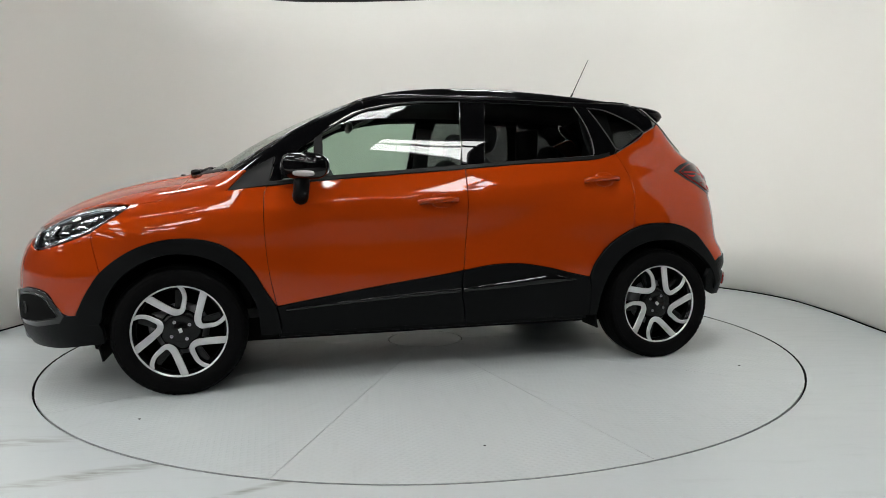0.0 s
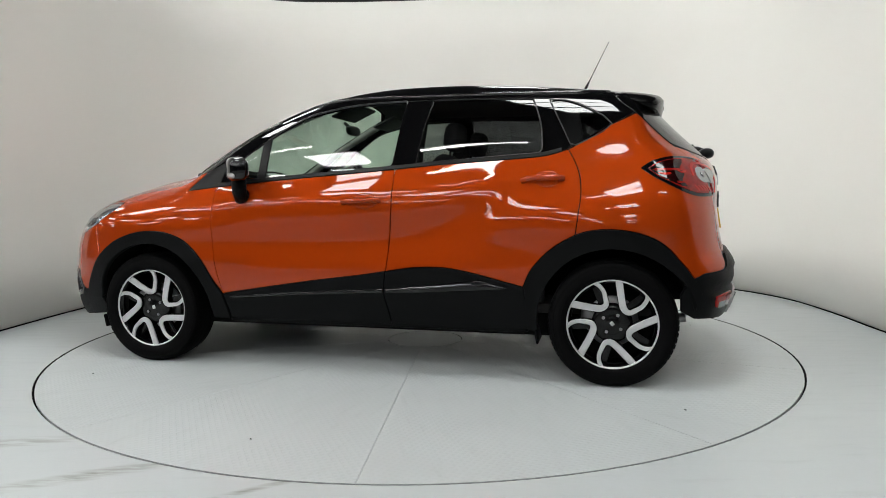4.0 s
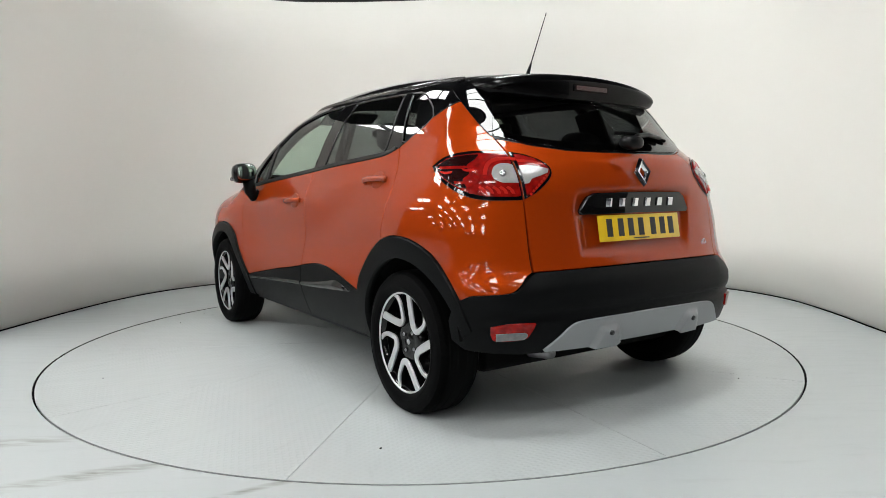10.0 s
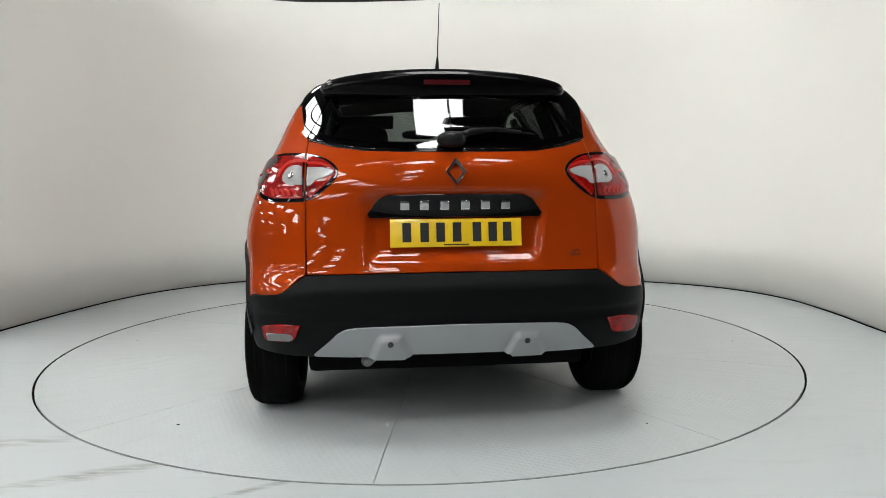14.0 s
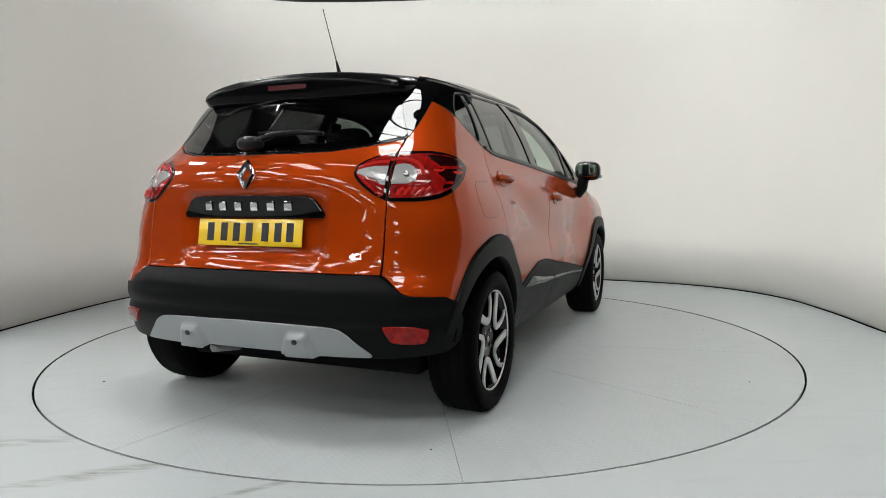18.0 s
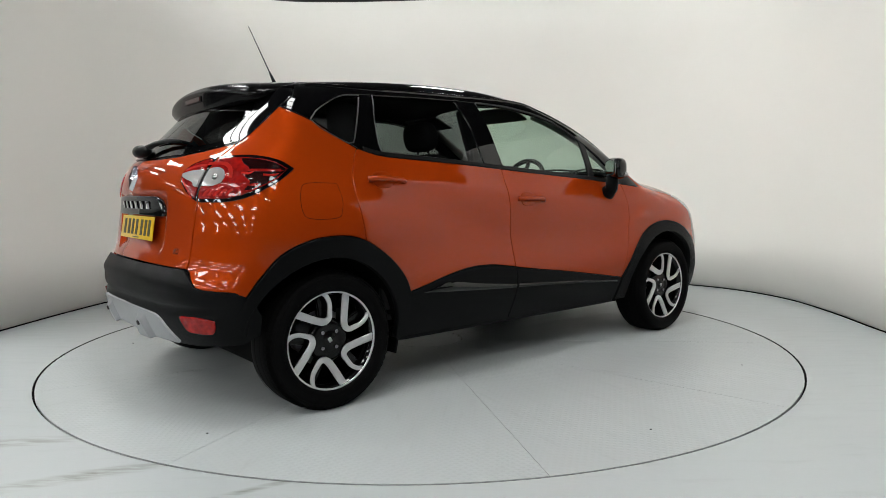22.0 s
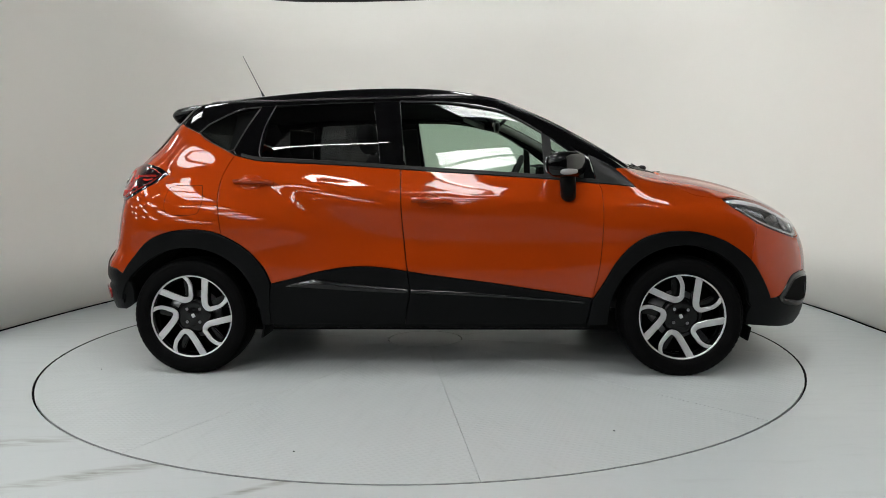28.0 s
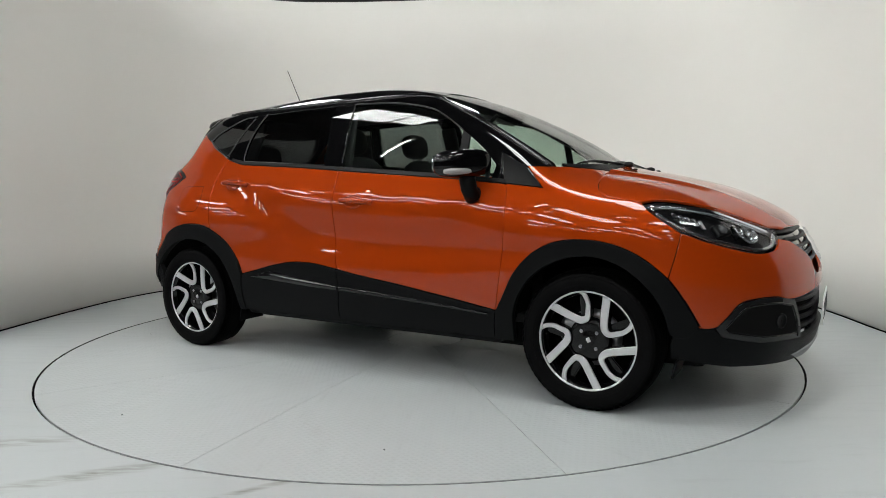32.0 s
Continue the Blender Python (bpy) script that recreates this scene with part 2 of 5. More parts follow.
def skin(x, y, z):
    """Below zero inside the car, above zero outside."""
    y = np.abs(y)
    flank = SECTION(z) + PLAN(x) * ease((1.42 - z) / 0.44) + UPPER(x) * ease((z - 0.96) / 0.24)
    scoop = np.exp(-((z - SCOOP(x)) / 0.105) ** 2) * np.exp(-((x + 0.22) / 1.12) ** 4)
    haunch = 0.030 * np.exp(-((z - 0.76) / 0.135) ** 2) * np.exp(-((x + 1.36) / 0.42) ** 2)
    slope = 0.21 * 0.018 * (np.logaddexp(0, (0.955 - z) / 0.018) - np.logaddexp(0, (0.785 - z) / 0.018))
    haunch = haunch + slope * ease((z - 0.30) / 0.35) * np.exp(-((x - 1.26) / 0.50) ** 4)
    rise = z - (0.962 - 0.078 * x)
    crease = 0.15 * (np.sqrt(rise ** 2 + 0.004 ** 2) + rise) / 2
    side = y - flank + 0.018 * scoop * (0.22 + 0.78 * ease((0.30 - x) / 1.0)) - haunch + 0.009 * np.tanh(crease / 0.009) * np.exp(-((x + 0.15) / 1.25) ** 8)
    top = z - (TOP(x) - CROWN(x) * (y / 0.62) ** 2.2)
    front = x - (NOSE(z) - 0.30 * (y / 0.80) ** 3.0 - 0.02 * (y / 0.8) ** 2)
    rear = -x - (TAIL(z) - (0.045 + 0.14 * RAKE(z)) * (y / 0.6) ** 2 - 0.088 * (y / 0.78) ** 6)
    f = np.stack([side, top * 0.85, front, rear * 0.9])
    m = f.max(0)
    r = ROUND + 0.026 * ease((x - 1.05) / 0.35)
    return m + r * np.log(np.exp((f - m) / r).sum(0))


def meet(origin, way, far=3.0):
    """The outermost point of the skin on each ray from inside."""
    origin, way = np.asarray(origin, float), np.asarray(way, float)
    a, b = np.zeros(len(way)), np.full(len(way), far)
    for _ in range(44):
        c = (a + b) / 2
        p = origin + way * c[:, None]
        out = skin(p[:, 0], p[:, 1], p[:, 2]) > 0
        a, b = np.where(out, a, c), np.where(out, c, b)
    return origin + way * a[:, None]


def outward(p, e=4e-3):
    g = np.stack([skin(*(p + e * np.eye(3)[i]).T) - skin(*(p - e * np.eye(3)[i]).T) for i in range(3)], 1)
    return g / np.linalg.norm(g, axis=1)[:, None]


FRONT_PIVOT, REAR_PIVOT, BEND = (1.35, 0.40), (-1.25, 0.35), 0.55


def ray_side(s, z):
    """Unrolled side: s is x along the flank and turns round the corners beyond the pivots."""
    s, z = np.asarray(s, float), np.asarray(z, float)
    a = np.where(s > FRONT_PIVOT[0], (s - FRONT_PIVOT[0]) / BEND, np.where(s < REAR_PIVOT[0], (s - REAR_PIVOT[0]) / BEND, 0))
    x = np.clip(s, REAR_PIVOT[0], FRONT_PIVOT[0])
    y = np.where(s > 0, FRONT_PIVOT[1], REAR_PIVOT[1]) + 0 * s
    return np.stack([x, y, z], 1), np.stack([np.sin(a), np.cos(a), 0 * a], 1)


def ray_top(x, y):
    x, y = np.asarray(x, float), np.asarray(y, float)
    return np.stack([x, y, 0 * x + 0.6], 1), np.stack([0 * x, 0 * x, 0 * x + 1], 1)


def ray_rear(y, z):
    y, z = np.asarray(y, float), np.asarray(z, float)
    return np.stack([0 * y - 1.0, y, z], 1), np.stack([0 * y - 1, 0 * y, 0 * y], 1)


def ray_front(y, z):
    y, z = np.asarray(y, float), np.asarray(z, float)
    return np.stack([0 * y + 1.2, y, z], 1), np.stack([0 * y + 1, 0 * y, 0 * y], 1)


def ray_fan(u, z, end):
    """Round the nose (end 1) or the tail (end -1): u is the angle to the side."""
    u, z = np.asarray(u, float), np.asarray(z, float)
    return np.stack([0 * u + (1.0 if end > 0 else -0.9), 0 * u, z], 1), np.stack([end * np.cos(u), np.sin(u), 0 * u], 1)


def ray_nose(u, z):
    return ray_fan(u, z, 1)


def ray_tail(u, z):
    return ray_fan(u, z, -1)


def side_of(p):
    """The unrolled (s, z) of a point of the skin."""
    x, y, z = p[0], abs(p[1]), p[2]
    if x > FRONT_PIVOT[0]:
        return FRONT_PIVOT[0] + BEND * math.atan2(x - FRONT_PIVOT[0], y - FRONT_PIVOT[1]), z
    if x < REAR_PIVOT[0]:
        return REAR_PIVOT[0] - BEND * math.atan2(REAR_PIVOT[0] - x, y - REAR_PIVOT[1]), z
    return x, z


def top_to_side(points):
    """A line given in plan, laid on the skin and read in the unrolled side."""
    p = np.array(points)
    return [side_of(q) for q in meet(*ray_top(p[:, 0], p[:, 1]))]


def inset(loop, d):
    """A closed outline drawn in by d all round."""
    p = np.array(loop)
    e = np.roll(p, -1, 0) - p
    e /= np.linalg.norm(e, axis=1)[:, None] + 1e-12
    n = np.stack([-e[:, 1], e[:, 0]], 1)
    area = (p[:, 0] * np.roll(p[:, 1], -1) - p[:, 1] * np.roll(p[:, 0], -1)).sum()
    n *= 1 if area > 0 else -1
    m = n + np.roll(n, 1, 0)
    m /= np.maximum((m * m).sum(1) / 2, 0.5)[:, None]
    return [tuple(q) for q in p + m * d]


def tidy(loop, step):
    """Drops doubled points and fills long edges."""
    out = []
    n = len(loop)
    for i in range(n):
        a, b = np.array(loop[i]), np.array(loop[(i + 1) % n])
        d = np.linalg.norm(b - a)
        if d < 1e-3:
            continue
        k = max(1, int(math.ceil(d / step)))
        out += [tuple(a + (b - a) * j / k) for j in range(k)]
    keep = [out[0]]
    for q in out[1:]:
        if math.dist(q, keep[-1]) > 2e-3:
            keep.append(q)
    if math.dist(keep[0], keep[-1]) < 2e-3:
        keep.pop()
    return keep


def inside(points, loop):
    p, q = np.array(points), np.array(loop)
    r = np.roll(q, -1, 0)
    x, y = p[:, :1], p[:, 1:]
    cross = ((q[None, :, 1] > y) != (r[None, :, 1] > y)) & (x < (r[None, :, 0] - q[None, :, 0]) * (y - q[None, :, 1]) / (r[None, :, 1] - q[None, :, 1] + 1e-12) + q[None, :, 0])
    return cross.sum(1) % 2 == 1


def skin_part(name, loop, ray, mat, parent, label="", mirror=False, gap=0.0042, off=0.0, rim=0.014, step=0.024, soft=0.0015, lift=None):
    """One panel of the skin: the outline is filled, laid on the skin and given a turned-in edge."""
    loop = tidy(inset(tidy(loop, step), gap) if gap else loop, step)
    a = np.array(loop)
    lo, hi = a.min(0), a.max(0)
    gx, gy = np.meshgrid(np.arange(lo[0] + step / 2, hi[0], step), np.arange(lo[1] + step / 2, hi[1], step))
    g = np.stack([gx.ravel(), gy.ravel()], 1)
    if len(g):
        g = g[inside(g, loop)]
    if len(g):
        d = np.sqrt(((g[:, None, :] - a[None]) ** 2).sum(2)).min(1)
        g = g[d > step * 0.42]
    n = len(loop)
    flat = [Vector(q) for q in loop] + [Vector(q) for q in g]
    verts, _, faces, *_ = geometry.delaunay_2d_cdt(flat, [(i, (i + 1) % n) for i in range(n)], [], 1, 1e-5)
    uv = np.array([tuple(v) for v in verts])
    p = meet(*ray(uv[:, 0], uv[:, 1]))
    nor = outward(p)
    p = p + nor * off
    if lift is not None:
        p = p + nor * lift(uv[:, 0], uv[:, 1])[:, None]
        tri = [(f[0], f[i], f[i + 1]) for f in faces for i in range(1, len(f) - 1)]
        a, b, c = np.array(tri).T
        fn = np.cross(p[b] - p[a], p[c] - p[a])
        fn *= np.sign((fn * nor[a]).sum(1))[:, None]
        made = np.zeros_like(nor)
        for q in (a, b, c):
            np.add.at(made, q, fn)
        nor = made / (np.linalg.norm(made, axis=1)[:, None] + 1e-12)
    # direction out of the panel along the skin, at the edge
    edge = {}
    for f in faces:
        for i in range(len(f)):
            e = (f[i], f[(i + 1) % len(f)])
            edge[e] = edge.get(e, 0) + 1
    border = [e for e in edge if (e[1], e[0]) not in edge]
    t = np.zeros_like(p)
    for i, j in border:
        d = p[j] - p[i]
        o = np.cross(d, (nor[i] + nor[j]) / 2)
        o /= np.linalg.norm(o) + 1e-12
        t[i] += o
        t[j] += o
    f0 = faces[0]
    flip = np.dot(np.cross(p[f0[1]] - p[f0[0]], p[f0[2]] - p[f0[0]]), nor[f0[0]]) < 0
    if flip:
        t = -t
    ln = np.linalg.norm(t, axis=1)
    ids = [i for i in range(len(p)) if ln[i] > 1e-6]
    t[ids] /= ln[ids][:, None]
    co, no = [p], [nor]
    ring = {}
    k = len(p)
    for r, q in enumerate(((soft, soft), (soft, rim))):
        pts = p[ids] + t[ids] * q[0] - nor[ids] * q[1]
        nn = nor[ids] * (0.7 if r == 0 else 0.0) + t[ids] * (0.7 if r == 0 else 1.0)
        co.append(pts)
        no.append(nn)
        ring[r] = {i: k + j for j, i in enumerate(ids)}
        k += len(ids)
    fs = [tuple(f) for f in faces]
    for i, j in border:
        fs.append((j, i, ring[0][i], ring[0][j]))
        fs.append((ring[0][j], ring[0][i], ring[1][i], ring[1][j]))
    co, no = np.vstack(co), np.vstack(no)
    if mirror:
        co[:, 1] *= -1
        no[:, 1] *= -1
    if flip != mirror:
        fs = [f[::-1] for f in fs]
    me = bpy.data.meshes.new(name)
    me.from_pydata(co.tolist(), [], fs)
    me.polygons.foreach_set("use_smooth", [True] * len(me.polygons))
    me.normals_split_custom_set_from_vertices(no.tolist())
    me.materials.append(mat)
    ob = new(name, me)
    ob.parent = parent
    return tagged(ob, label)


def on_skin(ray, u, v, off=0.0, mirror=False):
    """A pose on the skin at (u, v): its z axis stands out of the skin, its y axis points up."""
    p = meet(*ray([u], [v]))
    n = outward(p)[0]
    p = p[0] + n * off
    if mirror:
        p[1], n[1] = -p[1], -n[1]
    n = Vector(n)
    up = (Vector((0, 0, 1)) - n * n.z).normalized()
    m = Matrix((up.cross(n), up, n)).transposed().to_4x4()
    m.translation = Vector(p)
    return m

# ---- the place: painted floor, turntable, curved studio wall, dark hall with roof lights ----
def floor_material(name, colour, tread):
    m, n, l, b = material(name)
    tc = n.new("ShaderNodeTexCoord")
    big, fine, mix, mix2 = n.new("ShaderNodeTexNoise"), n.new("ShaderNodeTexNoise"), n.new("ShaderNodeMix"), n.new("ShaderNodeMix")
    big.inputs["Scale"].default_value, big.inputs["Detail"].default_value = 0.9, 5
    fine.inputs["Scale"].default_value, fine.inputs["Detail"].default_value = 14, 8
    stretch = n.new("ShaderNodeMapping")
    stretch.inputs["Rotation"].default_value = (0, 0, radians(38))
    stretch.inputs["Scale"].default_value = (0.25, 1.6, 1)
    l.new(tc.outputs["Object"], stretch.inputs["Vector"])
    l.new(stretch.outputs["Vector"], fine.inputs["Vector"])
    l.new(tc.outputs["Object"], big.inputs["Vector"])
    for x in (mix, mix2):
        x.data_type = "RGBA"
    mix.inputs["A"].default_value = (*[c * 0.93 for c in colour], 1)
    mix.inputs["B"].default_value = (*[min(1, c * 1.05) for c in colour], 1)
    l.new(big.outputs["Fac"], mix.inputs["Factor"])
    scuff = n.new("ShaderNodeMapRange")
    scuff.inputs["From Min"].default_value, scuff.inputs["From Max"].default_value = 0.60, 0.78
    scuff.inputs["To Max"].default_value = 0.25
    l.new(fine.outputs["Fac"], scuff.inputs["Value"])
    l.new(scuff.outputs["Result"], mix2.inputs["Factor"])
    l.new(mix.outputs["Result"], mix2.inputs["A"])
    mix2.inputs["B"].default_value = (*[c * 0.72 for c in colour], 1)
    if tread:
        l.new(mix2.outputs["Result"], b.inputs["Base Color"])
    else:
        # old brownish drag marks across the corner of the floor
        last = mix2
        for (x, y, turn), wide in (((-1.15, -2.08, 22), 0.045), ((-1.75, -1.78, 8), 0.05), ((-0.55, -2.22, 30), 0.02)):
            mp, sep, dist, wob, spot, mul, mk = (n.new("ShaderNodeMapping"), n.new("ShaderNodeSeparateXYZ"), n.new("ShaderNodeVectorMath"), n.new("ShaderNodeTexNoise"), n.new("ShaderNodeMapRange"), n.new("ShaderNodeMath"), n.new("ShaderNodeMix"))
            mp.vector_type = "TEXTURE"
            mp.inputs["Location"].default_value, mp.inputs["Rotation"].default_value = (x, y, 0), (0, 0, radians(turn))
            mp.inputs["Scale"].default_value = (0.42, wide, 1)
            l.new(tc.outputs["Object"], mp.inputs["Vector"])
            dist.operation = "LENGTH"
            l.new(mp.outputs["Vector"], dist.inputs[0])
            near = n.new("ShaderNodeMapRange")
            near.inputs["From Min"].default_value, near.inputs["From Max"].default_value = 0.2, 1.3
            near.inputs["To Min"].default_value, near.inputs["To Max"].default_value = 1.0, 0.0
            l.new(dist.outputs["Value"], near.inputs["Value"])
            wob.inputs["Scale"].default_value, wob.inputs["Detail"].default_value = 26, 8
            l.new(stretch.outputs["Vector"], wob.inputs["Vector"])
            spot.inputs["From Min"].default_value, spot.inputs["From Max"].default_value, spot.inputs["To Max"].default_value = 0.38, 0.62, 0.80
            l.new(wob.outputs["Fac"], spot.inputs["Value"])
            mul.operation = "MULTIPLY"
            l.new(near.outputs["Result"], mul.inputs[0])
            l.new(spot.outputs["Result"], mul.inputs[1])
            mk.data_type = "RGBA"
            l.new(mul.outputs["Value"], mk.inputs["Factor"])
            l.new(last.outputs["Result"], mk.inputs["A"])
            mk.inputs["B"].default_value = (0.15, 0.145, 0.12, 1)
            last = mk
        l.new(last.outputs["Result"], b.inputs["Base Color"])
    rough = n.new("ShaderNodeMapRange")
    rough.inputs["To Min"].default_value, rough.inputs["To Max"].default_value = (0.30, 0.46) if tread else (0.24, 0.42)
    l.new(fine.outputs["Fac"], rough.inputs["Value"])
    l.new(rough.outputs["Result"], b.inputs["Roughness"])
    bp = n.new("ShaderNodeBump")
    if tread:
        # raised lozenges in two crossing directions, as on chequer plate
        heights = []
        for turn, shift in ((45, 0.0), (-45, 0.5)):
            mp, br = n.new("ShaderNodeMapping"), n.new("ShaderNodeTexBrick")
            mp.inputs["Rotation"].default_value = (0, 0, radians(turn))
            mp.inputs["Location"].default_value = (shift * 0.03, shift * 0.03, 0)
            l.new(tc.outputs["Object"], mp.inputs["Vector"])
            l.new(mp.outputs["Vector"], br.inputs["Vector"])
            br.inputs["Scale"].default_value = 1.0
            br.inputs["Brick Width"].default_value, br.inputs["Row Height"].default_value = 0.052, 0.026
            br.inputs["Mortar Size"].default_value, br.inputs["Mortar Smooth"].default_value = 0.0095, 0.6
            heights.append(br)
        mx = n.new("ShaderNodeMath")
        mx.operation = "MULTIPLY"
        l.new(heights[0].outputs["Fac"], mx.inputs[0])
        l.new(heights[1].outputs["Fac"], mx.inputs[1])
        inv = n.new("ShaderNodeMath")
        inv.operation = "SUBTRACT"
        inv.inputs[0].default_value = 1.0
        l.new(mx.outputs["Value"], inv.inputs[1])
        worn, patch, keep = n.new("ShaderNodeTexNoise"), n.new("ShaderNodeMapRange"), n.new("ShaderNodeMath")
        worn.inputs["Scale"].default_value, worn.inputs["Detail"].default_value = 1.7, 4
        l.new(tc.outputs["Object"], worn.inputs["Vector"])
        patch.inputs["From Min"].default_value, patch.inputs["From Max"].default_value = 0.42, 0.62
        patch.inputs["To Min"].default_value, patch.inputs["To Max"].default_value = 0.06, 1.0
        l.new(worn.outputs["Fac"], patch.inputs["Value"])
        keep.operation = "MULTIPLY"
        l.new(inv.outputs["Value"], keep.inputs[0])
        l.new(patch.outputs["Result"], keep.inputs[1])
        l.new(keep.outputs["Value"], bp.inputs["Height"])
        # shade painted into the valleys between the raised marks, so the relief shows
        valley_shade = n.new("ShaderNodeMix")
        valley_shade.data_type = "RGBA"
        valley_shade.blend_type = "MULTIPLY"
        shade_amount = n.new("ShaderNodeMath")
        shade_amount.operation = "MULTIPLY"
        shade_amount.inputs[1].default_value = 0.05
        l.new(mx.outputs["Value"], shade_amount.inputs[0])
        l.new(shade_amount.outputs["Value"], valley_shade.inputs["Factor"])
        l.new(mix2.outputs["Result"], valley_shade.inputs["A"])
        valley_shade.inputs["B"].default_value = (0.35, 0.35, 0.34, 1)
        l.new(valley_shade.outputs["Result"], b.inputs["Base Color"])
        bp.inputs["Strength"].default_value, bp.inputs["Distance"].default_value = 0.28, 0.003
    else:
        grit = n.new("ShaderNodeTexNoise")
        grit.inputs["Scale"].default_value = 60
        l.new(tc.outputs["Object"], grit.inputs["Vector"])
        l.new(grit.outputs["Fac"], bp.inputs["Height"])
        bp.inputs["Strength"].default_value, bp.inputs["Distance"].default_value = 0.08, 0.004
    l.new(bp.outputs["Normal"], b.inputs["Normal"])
    return m


FLOOR_PAINT = floor_material("grey_floor_paint", (0.44, 0.470, 0.476), False)
TREAD = floor_material("grey_painted_tread_plate", (0.44, 0.468, 0.472), True)
WALL_PAINT = surface("off_white_wall_paint", (0.905, 0.888, 0.842), 0.75, vary=0.03, scale=0.7, bump=0.05, bump_scale=120)
HALL_WALL = surface("grey_hall_cladding", (0.075, 0.077, 0.08), 0.7, vary=0.3, scale=0.6)
HALL_ROOF = surface("dark_roof_sheet", (0.07, 0.071, 0.073), 0.7, vary=0.3, scale=0.5)
HALL_FLOOR = surface("grey_concrete", (0.20, 0.205, 0.205), 0.6, vary=0.3, scale=1.2)
GAP = surface("dark_gap", (0.006, 0.006, 0.006), 0.9, vary=0.3, spec=0.05)
ROOF_LIGHT = glow("roof_light_panel", (0.985, 1.0, 0.985), SKYLIGHT)
TUBE_LIGHT = glow("fluorescent_tube", (1.0, 0.97, 0.92), TUBE)
DISC = 2.225


def build_floor():
    bm = bmesh.new()
    n = 180
    a = [2 * math.pi * i / n for i in range(n)]
    inner = [bm.verts.new(((DISC + 0.006) * math.cos(t), (DISC + 0.006) * math.sin(t), 0)) for t in a]
    mid = []
    for t in a:
        k = min(3.7 / max(abs(math.cos(t)), 1e-6), (3.7 if math.sin(t) > 0 else 3.4) / max(abs(math.sin(t)), 1e-6))
        x, y = k * math.cos(t), k * math.sin(t)
        corner = (math.copysign(3.7, x), 3.7 if y > 0 else -3.4)
        if math.dist((x, y), corner) < 0.11:
            x, y = corner
        mid.append(bm.verts.new((x, y, 0)))
    for i in range(n):
        j = (i + 1) % n
        bm.faces.new((inner[i], mid[i], mid[j], inner[j]))
    bmesh.ops.recalc_face_normals(bm, faces=bm.faces)
    ob = part("floor", bm, FLOOR_PAINT, None, "smooth pale grey painted concrete floor with faint scuffs", smooth=False)
    tagged(ob, category="floor", kind="structure")
    for k, (size, at) in enumerate((((52, 32.6, 0.2), (-12, -19.7, -0.105)), ((52, 10.3, 0.2), (-12, 8.85, -0.105)), ((10.3, 7.1, 0.2), (8.85, 0.15, -0.105)), ((34.3, 7.1, 0.2), (-20.85, 0.15, -0.105)))):
        ob = part("hall_floor", box(size, at), HALL_FLOOR, None, "grey worn concrete floor of the hall", smooth=False)
        tagged(ob, category="floor", kind="structure")
    # added collar, coloured near black so that the gap's lit side looks shaded
    bm = lathe([(DISC + 0.0055, -0.054), (DISC + 0.0055, -0.001), (DISC + 0.0075, 0.0012)], 180, "z")
    tagged(part("trim", bm, GAP, None, "thin black lining added to darken the gap round the turntable"), category="edge strip", kind="structure")
    bm = bmesh.new()
    bmesh.ops.create_circle(bm, cap_ends=True, segments=96, radius=DISC + 0.05)
    bmesh.ops.translate(bm, vec=(0, 0, -0.055), verts=bm.verts)
    ob = part("turntable_pit", bm, GAP, None, "dark shallow pit under the turntable", smooth=False)
    tagged(ob, category="floor pit", kind="structure")


def build_turntable():
    """Ten sector plates of tread plate, with fine radial joints."""
    table = holder("turntable", "round grey turntable of painted tread plates under the car", "turntable")
    gap = 0.0022
    bm = bmesh.new()
    span = radians(36)
    rows = []
    radii = [0.245, 0.5, 1.0, 1.5, 2.0, DISC - 0.004]
    m = 16
    for r in radii:
        half = span / 2 - gap / 2 / r if r > 0.02 else span / 2 * 0.4
        rows.append([bm.verts.new((r * math.cos(t), r * math.sin(t), 0.0)) for t in np.linspace(-half, half, m + 1)])
    for p, q in zip(rows, rows[1:]):
        for i in range(m):
            bm.faces.new((p[i], q[i], q[i + 1], p[i + 1]))
    edge = [e for e in bm.edges if e.is_boundary]
    got = bmesh.ops.extrude_edge_only(bm, edges=edge)
    for v in got["geom"]:
        if isinstance(v, bmesh.types.BMVert):
            v.co.z -= 0.012
    bmesh.ops.recalc_face_normals(bm, faces=bm.faces)
    first = part("plate", bm, TREAD, table, smooth=False)
    first.matrix_basis = Matrix.Rotation(radians(63.2 + 18), 4, "Z")
    for k in range(1, 10):
        shared("plate", first.data, table, Matrix.Rotation(radians(63.2 + 18 + 36 * k), 4, "Z"))
    bm = bmesh.new()
    bmesh.ops.create_circle(bm, cap_ends=True, segments=128, radius=DISC - 0.006)
    bmesh.ops.translate(bm, vec=(0, 0, -0.014), verts=bm.verts)
    part("deck", bm, GAP, table, "dark steel deck under the plates", smooth=False)
    # round cover over the bearing, with a fine joint round it
    bm = lathe([(0.0005, 0.0005), (0.236, 0.0005), (0.239, -0.002), (0.239, -0.012)], 72, "z")
    part("bearing_cover", bm, TREAD, table, "round grey cover plate at the hub", smooth=False)
    rnd = random.Random(5)
    for x, y, r in ((-1.514, 1.163, 0.006), (-0.35, -1.95, 0.004), (0.9, -1.7, 0.004), (1.55, 1.2, 0.005), (-1.75, -0.8, 0.004), (0.2, 1.9, 0.004)):
        chip = part("paint_chip", pebble((r * 2.4, r * 1.4, 0.004), (0, 0, 0.0015), 2.4, None, 10), GAP, table, "small dark chip of grit")
        chip.matrix_basis = pose(x, y, 0, 0, 0, rnd.uniform(0, 180))
    return table


